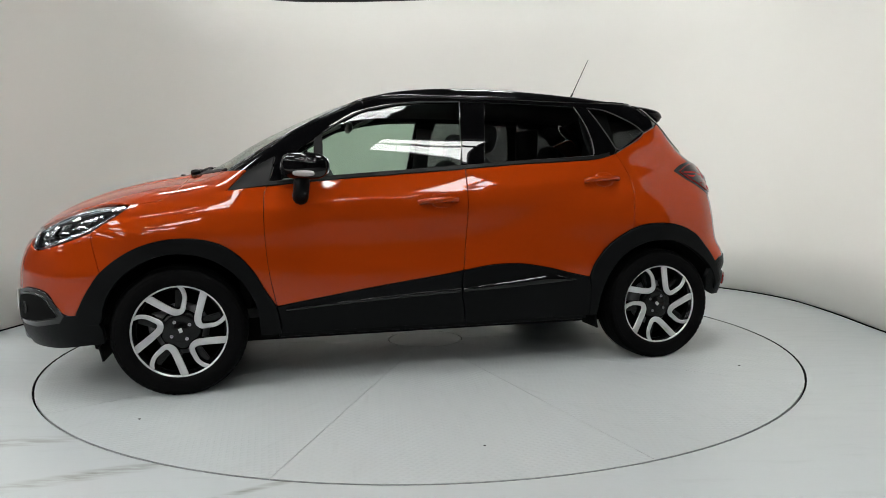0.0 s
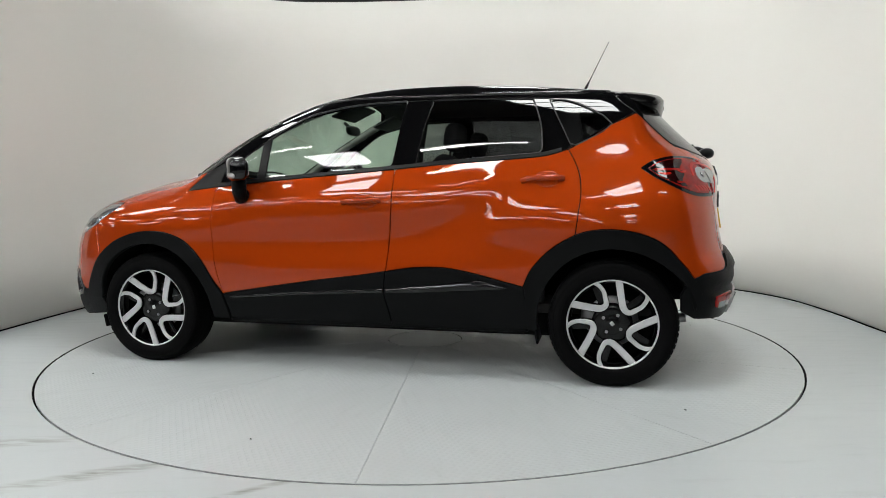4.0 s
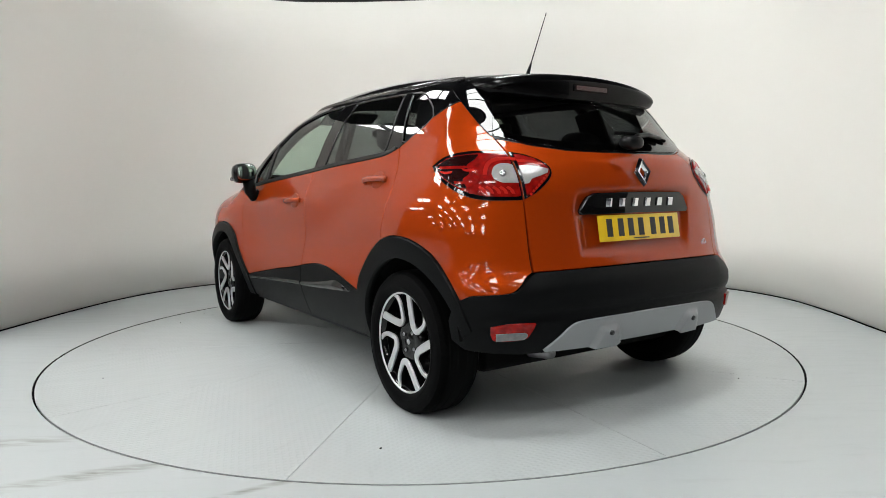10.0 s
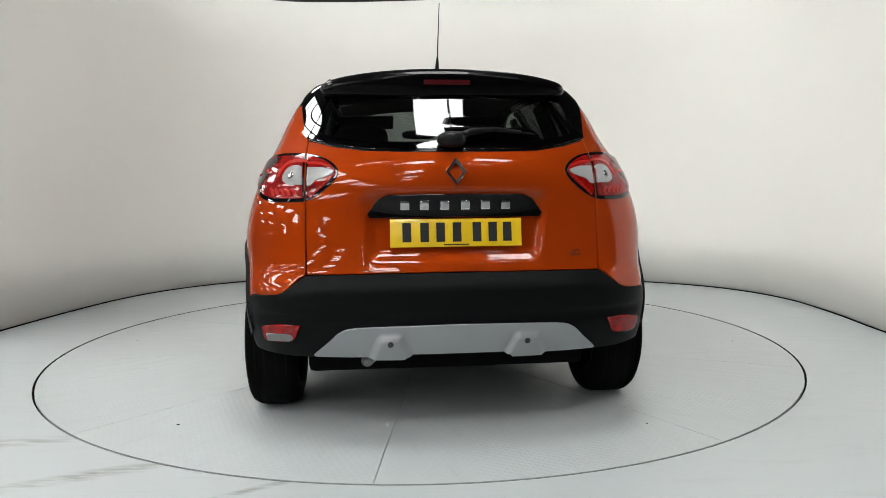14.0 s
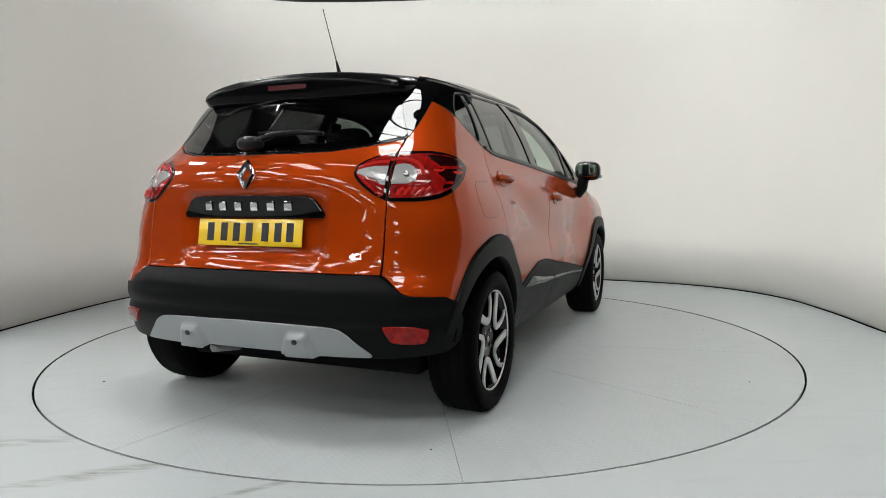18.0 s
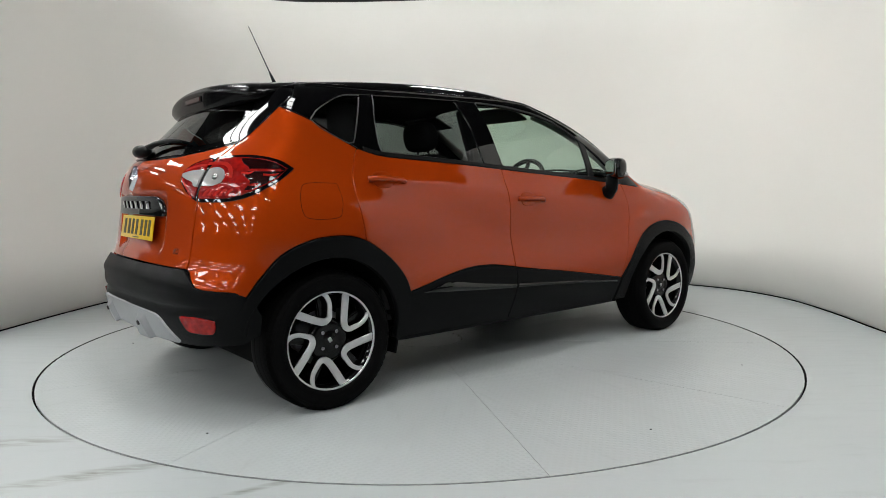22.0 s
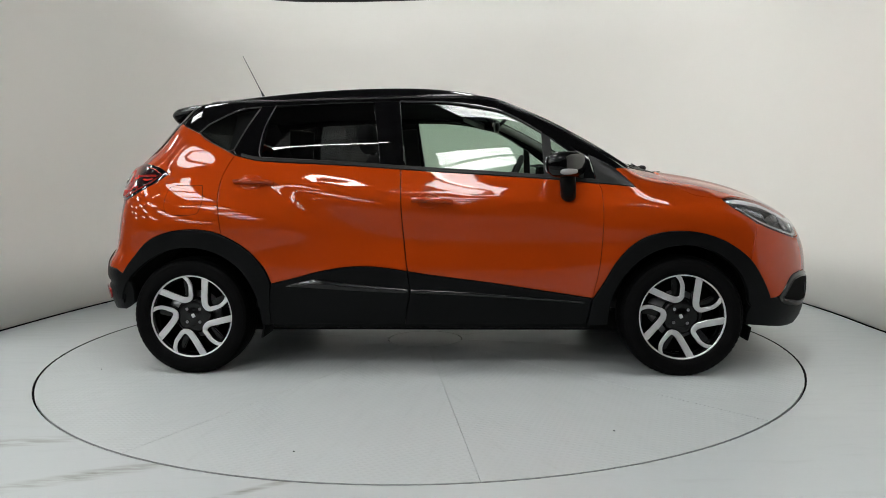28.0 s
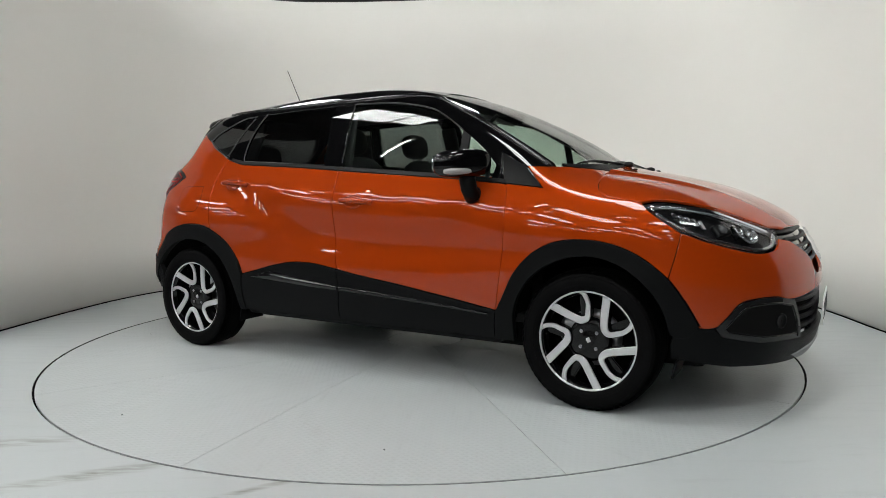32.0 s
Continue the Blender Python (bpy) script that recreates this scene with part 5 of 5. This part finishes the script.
# front bumper, grille, intake
top_line = bow((0.885, 0.797), (0.862, 0.790), (0.800, 0.763), (0.700, 0.731), (0.600, 0.710), (0.530, 0.716), (0.490, 0.731), (0.460, 0.765)) + bow((0.386, 0.750), (0.270, 0.682), (0.222, 0.612), (0.12, 0.586), (0.0, 0.580))
low_line = bow((0.0, 0.530), (0.20, 0.530), (0.442, 0.508), (0.53, 0.525), (0.624, 0.523), (0.693, 0.501), (0.772, 0.407), (0.895, 0.413))
arch_edge = [(math.atan2(q[1], q[0] - 1.0), q[2]) for q in meet(*ray_side(*np.array(arch_f_nose).T))]
front_half = top_line[::-1] + bow((0.885, 0.797), (0.91, 0.70), (arch_edge[-1][0], arch_edge[-1][1]))[1:] + arch_edge[::-1][1:] + low_line[::-1][1:]
fbumper = skin_part("front_bumper", closed(front_half), ray_nose, ORANGE, car, "orange front bumper skin")
lower_half = [(0.0, 0.345), (0.385, 0.335), (0.60, 0.340), (0.745, 0.370), (0.772, 0.403), (0.895, 0.410), (0.91, 0.33), (0.895, 0.262), (0.7, 0.235), (0.4, 0.225), (0.0, 0.222)]
skin_part("front_bumper_lower", closed(lower_half), ray_nose, PLASTIC, fbumper, "black lower front bumper", off=0.006, rim=0.03)
intake = closed([(0.0, 0.528), (0.20, 0.526), (0.438, 0.503), (0.382, 0.34), (0.0, 0.350)])
skin_part("intake", intake, ray_nose, GAP, fbumper, "dark lower air intake", off=-0.03, gap=0)
for z in (0.375, 0.415, 0.455, 0.495):
    loop = closed([(0.0, z + 0.008), (0.2, z + 0.008), (0.385 + (z - 0.34) * 0.3, z + 0.006), (0.385 + (z - 0.34) * 0.3, z - 0.006), (0.2, z - 0.008), (0.0, z - 0.008)])
    skin_part("slat", loop, ray_nose, PLASTIC, fbumper, "black intake slat", off=-0.014, gap=0, rim=0.02)
grille = closed([(0.0, 0.838), (0.18, 0.835), (0.36, 0.816), (0.442, 0.800), (0.460, 0.768)] + bow((0.386, 0.754), (0.270, 0.686), (0.222, 0.616), (0.12, 0.590), (0.0, 0.584)))
gr = skin_part("grille", grille, ray_nose, GLOSS_BLACK, fbumper, "gloss black upper grille", off=-0.034, gap=0.001)
for z, w in ((0.800, 0.42), (0.765, 0.38), (0.730, 0.31), (0.695, 0.26), (0.66, 0.23)):
    loop = closed([(0.0, z + 0.006), (w * 0.5, z + 0.006), (w, z + 0.004), (w, z - 0.004), (w * 0.5, z - 0.006), (0.0, z - 0.006)])
    skin_part("slat", loop, ray_nose, PLASTIC, gr, "black grille slat", off=-0.016, gap=0, rim=0.012)
tmp = rhombus(0.068, 0.092, 0.012)
fb = part("badge", tmp, CHROME, gr, "large chrome rhombus badge")
fb.matrix_basis = on_skin(ray_front, 0.0, 0.715, -0.012)
fp = part("number_plate", box((0.006, 0.520, 0.111), (2.188, 0, 0.415), 0.0015), surface("white_plate", (0.75, 0.75, 0.74), 0.3, vary=0.03), fbumper, "white front number plate with black bars")
for y in (-0.195, -0.125, -0.062, 0.003, 0.082, 0.145, 0.203):
    part("plate_bar", box((0.002, 0.034, 0.076), (2.192, y, 0.416)), INK, fp, smooth=False)
skin_part("front_skid", closed([(0.0, 0.285), (0.3, 0.28), (0.42, 0.262), (0.36, 0.236), (0.0, 0.234)]), ray_nose, SKID, fbumper, "silver front skid plate", off=0.014, rim=0.02, step=0.02)

# aerial
part("aerial", tube([(-1.138, 0.0, 1.592), (-1.268, 0.0, 1.855)], 0.0032, 6, 0.6), SATIN, car, "thin black roof aerial")
part("aerial_base", tube([(-1.116, 0.0, 1.548), (-1.138, 0.0, 1.592), (-1.156, 0.0, 1.628)], 0.013, 10, 0.35), SATIN, car, "black aerial foot")
# windscreen wipers
for y0, y1, x0, x1 in ((0.40, -0.16, 1.235, 1.205), (-0.12, -0.48, 1.250, 1.135)):
    arm = []
    for f in np.linspace(0, 1, 9):
        x, y = x0 + (x1 - x0) * f - 0.03 * math.sin(math.pi * f), y0 + (y1 - y0) * f
        arm.append((x, y, float(TOP(x) - CROWN(x) * (abs(y) / 0.62) ** 2.2) + 0.008))
    wiper = part("wiper", tube(arm, 0.007, 8, 0.7), SATIN, car, "black windscreen wiper")
    part("pivot", pebble((0.055, 0.045, 0.034), (x0 + 0.012, y0, arm[0][2] + 0.001), 2.4), SATIN, wiper, "wiper pivot cover")
    part("blade", tube([(x - 0.022, y, z - 0.003) for x, y, z in arm[2:]], 0.005, 6), RUBBER, wiper, "wiper blade")
part("washer_jet", pebble((0.030, 0.020, 0.012), (1.33, 0.24, float(TOP(1.33)) - 0.003), 2.4), SATIN, car, "small black washer jet")
part("washer_jet", pebble((0.030, 0.020, 0.012), (1.33, -0.24, float(TOP(1.33)) - 0.003), 2.4), SATIN, car, "small black washer jet")

# ---- under the skin: tub, wheel wells, cabin ----
def build_tub():
    arch_cut_f = circle_arc(1.303, 0.315, 0.395, 4, 176, 26)
    arch_cut_r = circle_arc(-1.303, 0.315, 0.395, 4, 176, 26)
    for k in (False, True):
        loop = [(2.1, 0.33)] + arch_cut_f + [(0.88, 0.29), (-0.88, 0.29)] + arch_cut_r + [(-2.2, 0.38), (-2.2, 0.60), (-1.85, 1.10), (-1.40, 1.30), (-1.10, 1.15), (-0.5, 1.10), (0.0, 1.065), (0.6, 1.02), (1.0, 0.975), (1.6, 0.84), (2.1, 0.68)]
        skin_part("inner_side", loop, ray_side, DARK, car, "dark inner body side", k, off=-0.022, gap=0, rim=0.06, step=0.06)
    # hung low, out of sight, to block light and deepen the shade below
    part("underbody", box((3.3, 1.24, 0.16), (0.10, 0, 0.265), 0.03), DARK, car, "dark flat underbody")
    part("underbody", box((1.7, 1.50, 0.08), (0.0, 0, 0.262), 0.02), DARK, car, "dark floor pan")
    for k in (-1, 1):
        part("sill", box((1.72, 0.10, 0.06), (-0.02, 0.748 * k, 0.268), 0.015), PLASTIC, car, "black sill under the doors")
        for x in (1.303, -1.303):
            bm = bmesh.new()
            rows = []
            for y in (0.45, 0.60, 0.84):
                rows.append([bm.verts.new((x + 0.392 * math.cos(radians(a)), y * k, 0.315 + 0.392 * math.sin(radians(a)))) for a in range(8, 173, 6)])
            for p, q in zip(rows, rows[1:]):
                for i in range(len(p) - 1):
                    bm.faces.new((p[i], p[i + 1], q[i + 1], q[i]))
            bm.faces.new(rows[0])
            part("wheel_liner", bm, DARK, car, "black wheel arch liner")
    part("exhaust", tube([(-1.2, 0.3, 0.24), (-1.5, 0.34, 0.24), (-1.70, 0.36, 0.27)], 0.026, 12), BRAKE, car, "exhaust pipe")
    part("axle_beam", box((0.10, 1.3, 0.09), (-1.29, 0, 0.27), 0.03), DARK, car, "rear axle beam")
    part("nose_block", box((0.5, 1.25, 0.42), (1.72, 0, 0.50), 0.05), DARK, car, "dark engine bay block")


def build_cabin():
    # headliner and inner pillars
    skin_part("headliner", closed([(0.0, 0.22), (0.3, 0.25), (0.49, 0.33), (0.53, 0.2), (0.54, 0.0), (0.54, -0.6), (0.52, -1.15), (0.49, -1.33), (0.0, -1.37)]), ray_plan, surface("grey_headliner", (0.05, 0.05, 0.052), 0.9, vary=0.1), car, "dark grey headliner", off=-0.035, gap=0, rim=0.0, step=0.08)
    dash = part("dashboard", box((0.42, 1.36, 0.20), (0.80, 0, 0.90), 0.07, None, 3), CABIN, car, "dark grey dashboard")
    part("binnacle", pebble((0.20, 0.36, 0.12), (0.72, -0.36, 1.01), 2.6), CABIN, dash, "instrument hood")
    part("vent_panel", box((0.06, 0.26, 0.22), (0.60, 0, 0.88), 0.02), SATIN, dash, "centre console panel")
    # steering wheel on the right
    wheel = part("steering_wheel", bmesh.new(), CABIN, car, "black three-spoke steering wheel")
    bm = bmesh.new()
    R, r = 0.185, 0.015
    for i in range(36):
        for j in range(8):
            a, b = 2 * math.pi * i / 36, 2 * math.pi * j / 8
            bm.verts.new(((R + r * math.cos(b)) * math.cos(a), (R + r * math.cos(b)) * math.sin(a), r * math.sin(b)))
    bm.verts.ensure_lookup_table()
    for i in range(36):
        for j in range(8):
            bm.faces.new((bm.verts[i * 8 + j], bm.verts[(i + 1) % 36 * 8 + j], bm.verts[(i + 1) % 36 * 8 + (j + 1) % 8], bm.verts[i * 8 + (j + 1) % 8]))
    bm.to_mesh(wheel.data)
    bm.free()
    wheel.matrix_basis = pose(0.43, -0.36, 1.0, 0, -66, 0)
    part("hub", pebble((0.14, 0.16, 0.05)), CABIN, wheel, "steering wheel hub")
    for a in (0, 150, 210):
        part("spoke", box((0.19, 0.03, 0.014), (0.095 * math.cos(radians(a)), 0.095 * math.sin(radians(a)), 0.0), 0.005, (0, 0, a)), CABIN, wheel)
    # front seats
    for y in (-0.36, 0.36):
        seat = holder_part("front_seat", "dark cloth front seat with headrest")
        part("cushion", pebble((0.54, 0.50, 0.18), (0.06, y, 0.56), 3.4), CLOTH, seat)
        part("backrest", pebble((0.17, 0.48, 0.68), (-0.27, y, 0.86), 3.2, (0, -17, 0)), CLOTH, seat)
        part("headrest", pebble((0.11, 0.26, 0.17), (-0.405, y, 1.285), 3.0, (0, -10, 0)), CLOTH, seat)
        for k in (-0.05, 0.05):
            part("post", tube([(-0.365, y + k, 1.14), (-0.40, y + k, 1.24)], 0.007), CHROME, seat)
    seat = holder_part("rear_bench", "dark cloth rear bench with headrests")
    part("cushion", pebble((0.52, 1.24, 0.18), (-0.70, 0, 0.58), 4.0), CLOTH, seat)
    part("backrest", pebble((0.16, 1.24, 0.62), (-1.02, 0, 0.88), 4.0, (0, -20, 0)), CLOTH, seat)
    for y in (-0.38, 0.38):
        part("headrest", pebble((0.10, 0.27, 0.15), (-1.135, y, 1.215), 3.0, (0, -10, 0)), CLOTH, seat)
    m = part("interior_mirror", pebble((0.035, 0.23, 0.065), (0.37, 0.0, 1.375), 3.0), SATIN, car, "black interior mirror")
    part("stem", tube([(0.38, 0, 1.385), (0.43, 0, 1.43)], 0.012), SATIN, m)
    for y in (-0.36, 0.36):
        part("sun_visor", box((0.16, 0.36, 0.014), (0.22, y, 1.445), 0.005, (0, 24, 0)), CABIN, car, "folded sun visor")
    for k in (-1, 1):
        part("door_card", box((0.95, 0.05, 0.62), (0.36, 0.745 * k, 0.70), 0.02), CABIN, car, "dark inner door card")
        part("door_card", box((0.80, 0.05, 0.66), (-0.56, 0.745 * k, 0.72), 0.02), CABIN, car, "dark inner door card")
        part("pillar_trim", box((0.11, 0.03, 0.36), (-0.235, 0.615 * k, 1.25), 0.012, (17 * k, -4, 0)), CABIN, car, "dark inner pillar trim")
        part("pillar_trim", box((0.18, 0.03, 0.30), (-1.05, 0.585 * k, 1.28), 0.012, (20 * k, 8, 0)), CABIN, car, "dark inner pillar trim")
        inner = meet(*ray_top(*np.array([(x, y - 0.035) for x, y in PILLAR_PLAN]).T))
        inner = inner - outward(inner) * 0.035
        part("pillar_trim", tube([(a, b * k, c) for a, b, c in inner[::3]], 0.026, 8), TRIM_GREY, car, "pale grey windscreen pillar trim")
        part("belt", tube([(-0.25, 0.60 * k, 1.38), (-0.27, 0.66 * k, 1.15), (-0.28, 0.69 * k, 0.8)], 0.012, 6), CABIN, car, "seat belt")
    part("parcel_shelf", box((0.55, 1.20, 0.02), (-1.42, 0, 1.08), 0.006), CABIN, car, "dark parcel shelf")
    part("cabin_floor", box((2.6, 1.48, 0.05), (-0.30, 0, 0.36), 0.01), CABIN, car, "dark cabin floor")
    part("bulkhead", box((0.06, 1.45, 0.70), (1.00, 0, 0.66), 0.01), DARK, car, "dark bulkhead")


def holder_part(name, label):
    ob = part(name, box((0.30, 0.30, 0.05), (0.0, 0, 0.40), 0.01), DARK, car, label)
    return ob


# ---- wheels ----
RIM = 0.2235


def build_wheel(label):
    """A wheel on its hub, face outwards along +y of its own space."""
    wheel = part("wheel", lathe([(0.205, -0.145), (0.212, -0.142), (0.206, -0.05), (0.196, 0.0), (0.206, 0.028), (RIM - 0.004, 0.044)], 64), GLOSS_BLACK, None, label)
    prof = [(0.214, -0.136), (0.224, -0.150), (0.262, -0.158), (0.296, -0.148), (0.312, -0.128), (0.3175, -0.09), (0.319, -0.045), (0.3175, 0.0), (0.312, 0.036), (0.297, 0.055), (0.268, 0.063), (0.240, 0.060), (0.2265, 0.053), (0.222, 0.044), (0.214, 0.04)]
    bm = lathe(prof, 96)
    for v in bm.verts:
        v.co.z = max(v.co.z, -0.3125)
    part("tyre", bm, RUBBER, wheel, "black road tyre")
    # shoulder blocks of the tread
    bm = bmesh.new()
    for i in range(64):
        a0, a1 = 2 * math.pi * i / 64, 2 * math.pi * (i + 0.66) / 64
        ring = []
        for r, h in ((0.3195, 0.004), (0.3150, 0.034), (0.3030, 0.052), (0.296, 0.0545)):
            ring.append([bm.verts.new((r * math.cos(a), h, max(-0.3127, r * math.sin(a)))) for a in (a0, a1)])
        for p, q in zip(ring, ring[1:]):
            bm.faces.new((p[0], p[1], q[1], q[0]))
    bmesh.ops.solidify(bm, geom=bm.faces[:], thickness=0.004)
    part("tread", bm, RUBBER, wheel, "tread blocks on the tyre shoulder", smooth=False)
    part("sidewall_ring", lathe([(0.2865, 0.0585), (0.2880, 0.0602), (0.2895, 0.0585)], 72), RUBBER, wheel)
    part("sidewall_ring", lathe([(0.2480, 0.0605), (0.2500, 0.0635), (0.2520, 0.0610)], 72), RUBBER, wheel)
    for h in (-0.112, -0.072, -0.022, 0.016):
        part("groove", lathe([(0.3186, h - 0.004), (0.3192, h), (0.3186, h + 0.004)], 72), GAP, wheel)
    part("rim_lip", lathe([(RIM - 0.008, 0.043), (RIM - 0.005, 0.047), (RIM, 0.048), (RIM + 0.003, 0.044), (RIM + 0.001, 0.036)], 72), SILVER, wheel, "machined silver rim edge")
    # five looped arms: silver face over black flanks
    line = bow((0.085, 0.980), (0.135, 0.72), (0.180, 0.51), (0.222, 0.375), (0.290, 0.300), (0.375, 0.285), (0.480, 0.345), (0.600, 0.430), (0.672, 0.530), (0.704, 0.620), (0.706, 0.690), n=7)
    wide = np.interp(np.linspace(0, 1, len(line)), [0, 0.30, 0.5, 0.7, 1], [0.080, 0.074, 0.056, 0.046, 0.044])

    def ribbon(scale, low, high, dome):
        bm = bmesh.new()
        p = np.array(line) * (-RIM, RIM)
        d = np.gradient(p, axis=0)
        d /= np.linalg.norm(d, axis=1)[:, None]
        nrm = np.stack([-d[:, 1], d[:, 0]], 1)
        rows = []
        for q, w, n2 in zip(p, wide * RIM * scale, nrm):
            r = np.linalg.norm(q) / RIM
            up = dome * (r - 0.4)
            a, b = q + n2 * w, q - n2 * w
            c = 0.0025
            rows.append([bm.verts.new((x, y, z)) for x, y, z in ((a[0], a[1], low), (a[0], a[1], high + up - c), (*(q + n2 * (w - c)), high + up), (*(q - n2 * (w - c)), high + up), (b[0], b[1], high + up - c), (b[0], b[1], low))])
        for a, b in zip(rows, rows[1:]):
            for i in range(5):
                bm.faces.new((a[i], b[i], b[i + 1], a[i + 1]))
        bm.faces.new(rows[0])
        bm.faces.new(rows[-1])
        bmesh.ops.recalc_face_normals(bm, faces=bm.faces)
        for v in bm.verts:
            v.co = Vector((v.co.x, v.co.z, v.co.y))
        bmesh.ops.recalc_face_normals(bm, faces=bm.faces)
        return bm

    face = part("arm", ribbon(1.0, 0.020, 0.034, 0.012), SILVER, wheel, "machined silver arm", smooth=False)
    flank = part("arm_flank", ribbon(1.16, -0.01, 0.026, 0.012), WHEEL_BLACK, wheel, "gloss black arm flank", smooth=False)
    for k in range(1, 5):
        m = Matrix.Rotation(radians(72 * k), 4, "Y")
        shared("arm", face.data, wheel, m, "machined silver arm")
        shared("arm_flank", flank.data, wheel, m, "gloss black arm flank")
    for k in range(5):
        a = radians(72 * k + 10)
        bm = slab([(0.03, 0.034), (0.12, 0.022), (0.215, 0.015), (0.215, -0.015), (0.12, -0.022), (0.03, -0.034)], -0.020, 0.004, 0.006)
        for v in bm.verts:
            v.co = Vector((v.co.x, v.co.z, v.co.y))
        bmesh.ops.rotate(bm, matrix=Matrix.Rotation(a, 3, "Y"), verts=bm.verts)
        bmesh.ops.recalc_face_normals(bm, faces=bm.faces)
        part("spoke", bm, WHEEL_BLACK, wheel, "gloss black spoke", smooth=False)
    part("hub", lathe([(0.001, 0.018), (0.030, 0.0185), (0.034, 0.0165), (0.055, 0.018), (0.078, 0.020), (0.094, 0.014), (0.100, -0.01)], 40), WHEEL_BLACK, wheel, "gloss black hub")
    part("centre_cap", box((0.017, 0.006, 0.021), (0, 0.022, 0), 0.002, (0, 45, 0)), SILVER, wheel, "small silver rhombus cap")
    for k in range(4):
        a = radians(90 * k + 30)
        bolt = lathe([(0.001, 0.017), (0.005, 0.017), (0.007, 0.020), (0.0085, 0.017)], 16)
        bmesh.ops.translate(bolt, vec=(0.050 * math.cos(a), 0.003, 0.050 * math.sin(a)), verts=bolt.verts)
        part("bolt", bolt, BRAKE, wheel, "wheel bolt")
    part("brake_disc", lathe([(0.06, -0.055), (0.062, -0.045), (0.128, -0.045), (0.130, -0.055), (0.128, -0.068)], 48), BRAKE, wheel, "bare metal brake disc")
    part("backing", lathe([(0.001, -0.10), (0.205, -0.10)], 40), DARK, wheel, "dark dust shield")
    part("caliper", pebble((0.10, 0.06, 0.13), (0.105, -0.055, 0.02), 3.2), BRAKE, wheel, "cast brake caliper")
    return wheel


build_tub()
build_cabin()
first, turned = None, 85
for x, y, phase in ((1.303, 0.835, 58), (-1.303, 0.822, 82), (-1.303, -0.822, 69), (1.303, -0.835, 67)):
    if first is None:
        first = w = build_wheel("black tyre on a black and silver five-arm alloy wheel")
        w.parent = car
    else:
        w = copy_thing(first, Matrix())
    w.matrix_basis = Matrix.Translation((x, y, 0.313)) @ Matrix.Rotation(radians(0 if y > 0 else 180), 4, "Z")
    # the arms' first leg stands at 85 degrees, seen from outside with x to the left
    for o in w.children:
        if o.name.split(".")[0] not in ("tyre", "groove", "tread", "sidewall_ring", "rim_lip", "brake_disc", "backing", "caliper"):
            o.matrix_basis = Matrix.Rotation(radians(phase - turned), 4, "Y") @ o.matrix_basis
    turned = 58


# ---- the turntable and the car on it turn ----
START, RATE, CENTRE = 192.757, -7.0448, (-0.10686, 0.00026)


def motions():
    """The table turns steadily and carries the car."""
    times = [float(k) for k in range(33)]
    walk(turntable, [(t, pose(0, 0, 0, 0, 0, START + RATE * t)) for t in times])
    rows = []
    for t in times:
        m = Matrix.Rotation(radians(START + RATE * t), 4, "Z")
        rows.append((t, m @ Matrix.Translation((-CENTRE[0], -CENTRE[1], 0))))
    walk(car, rows)


motions()
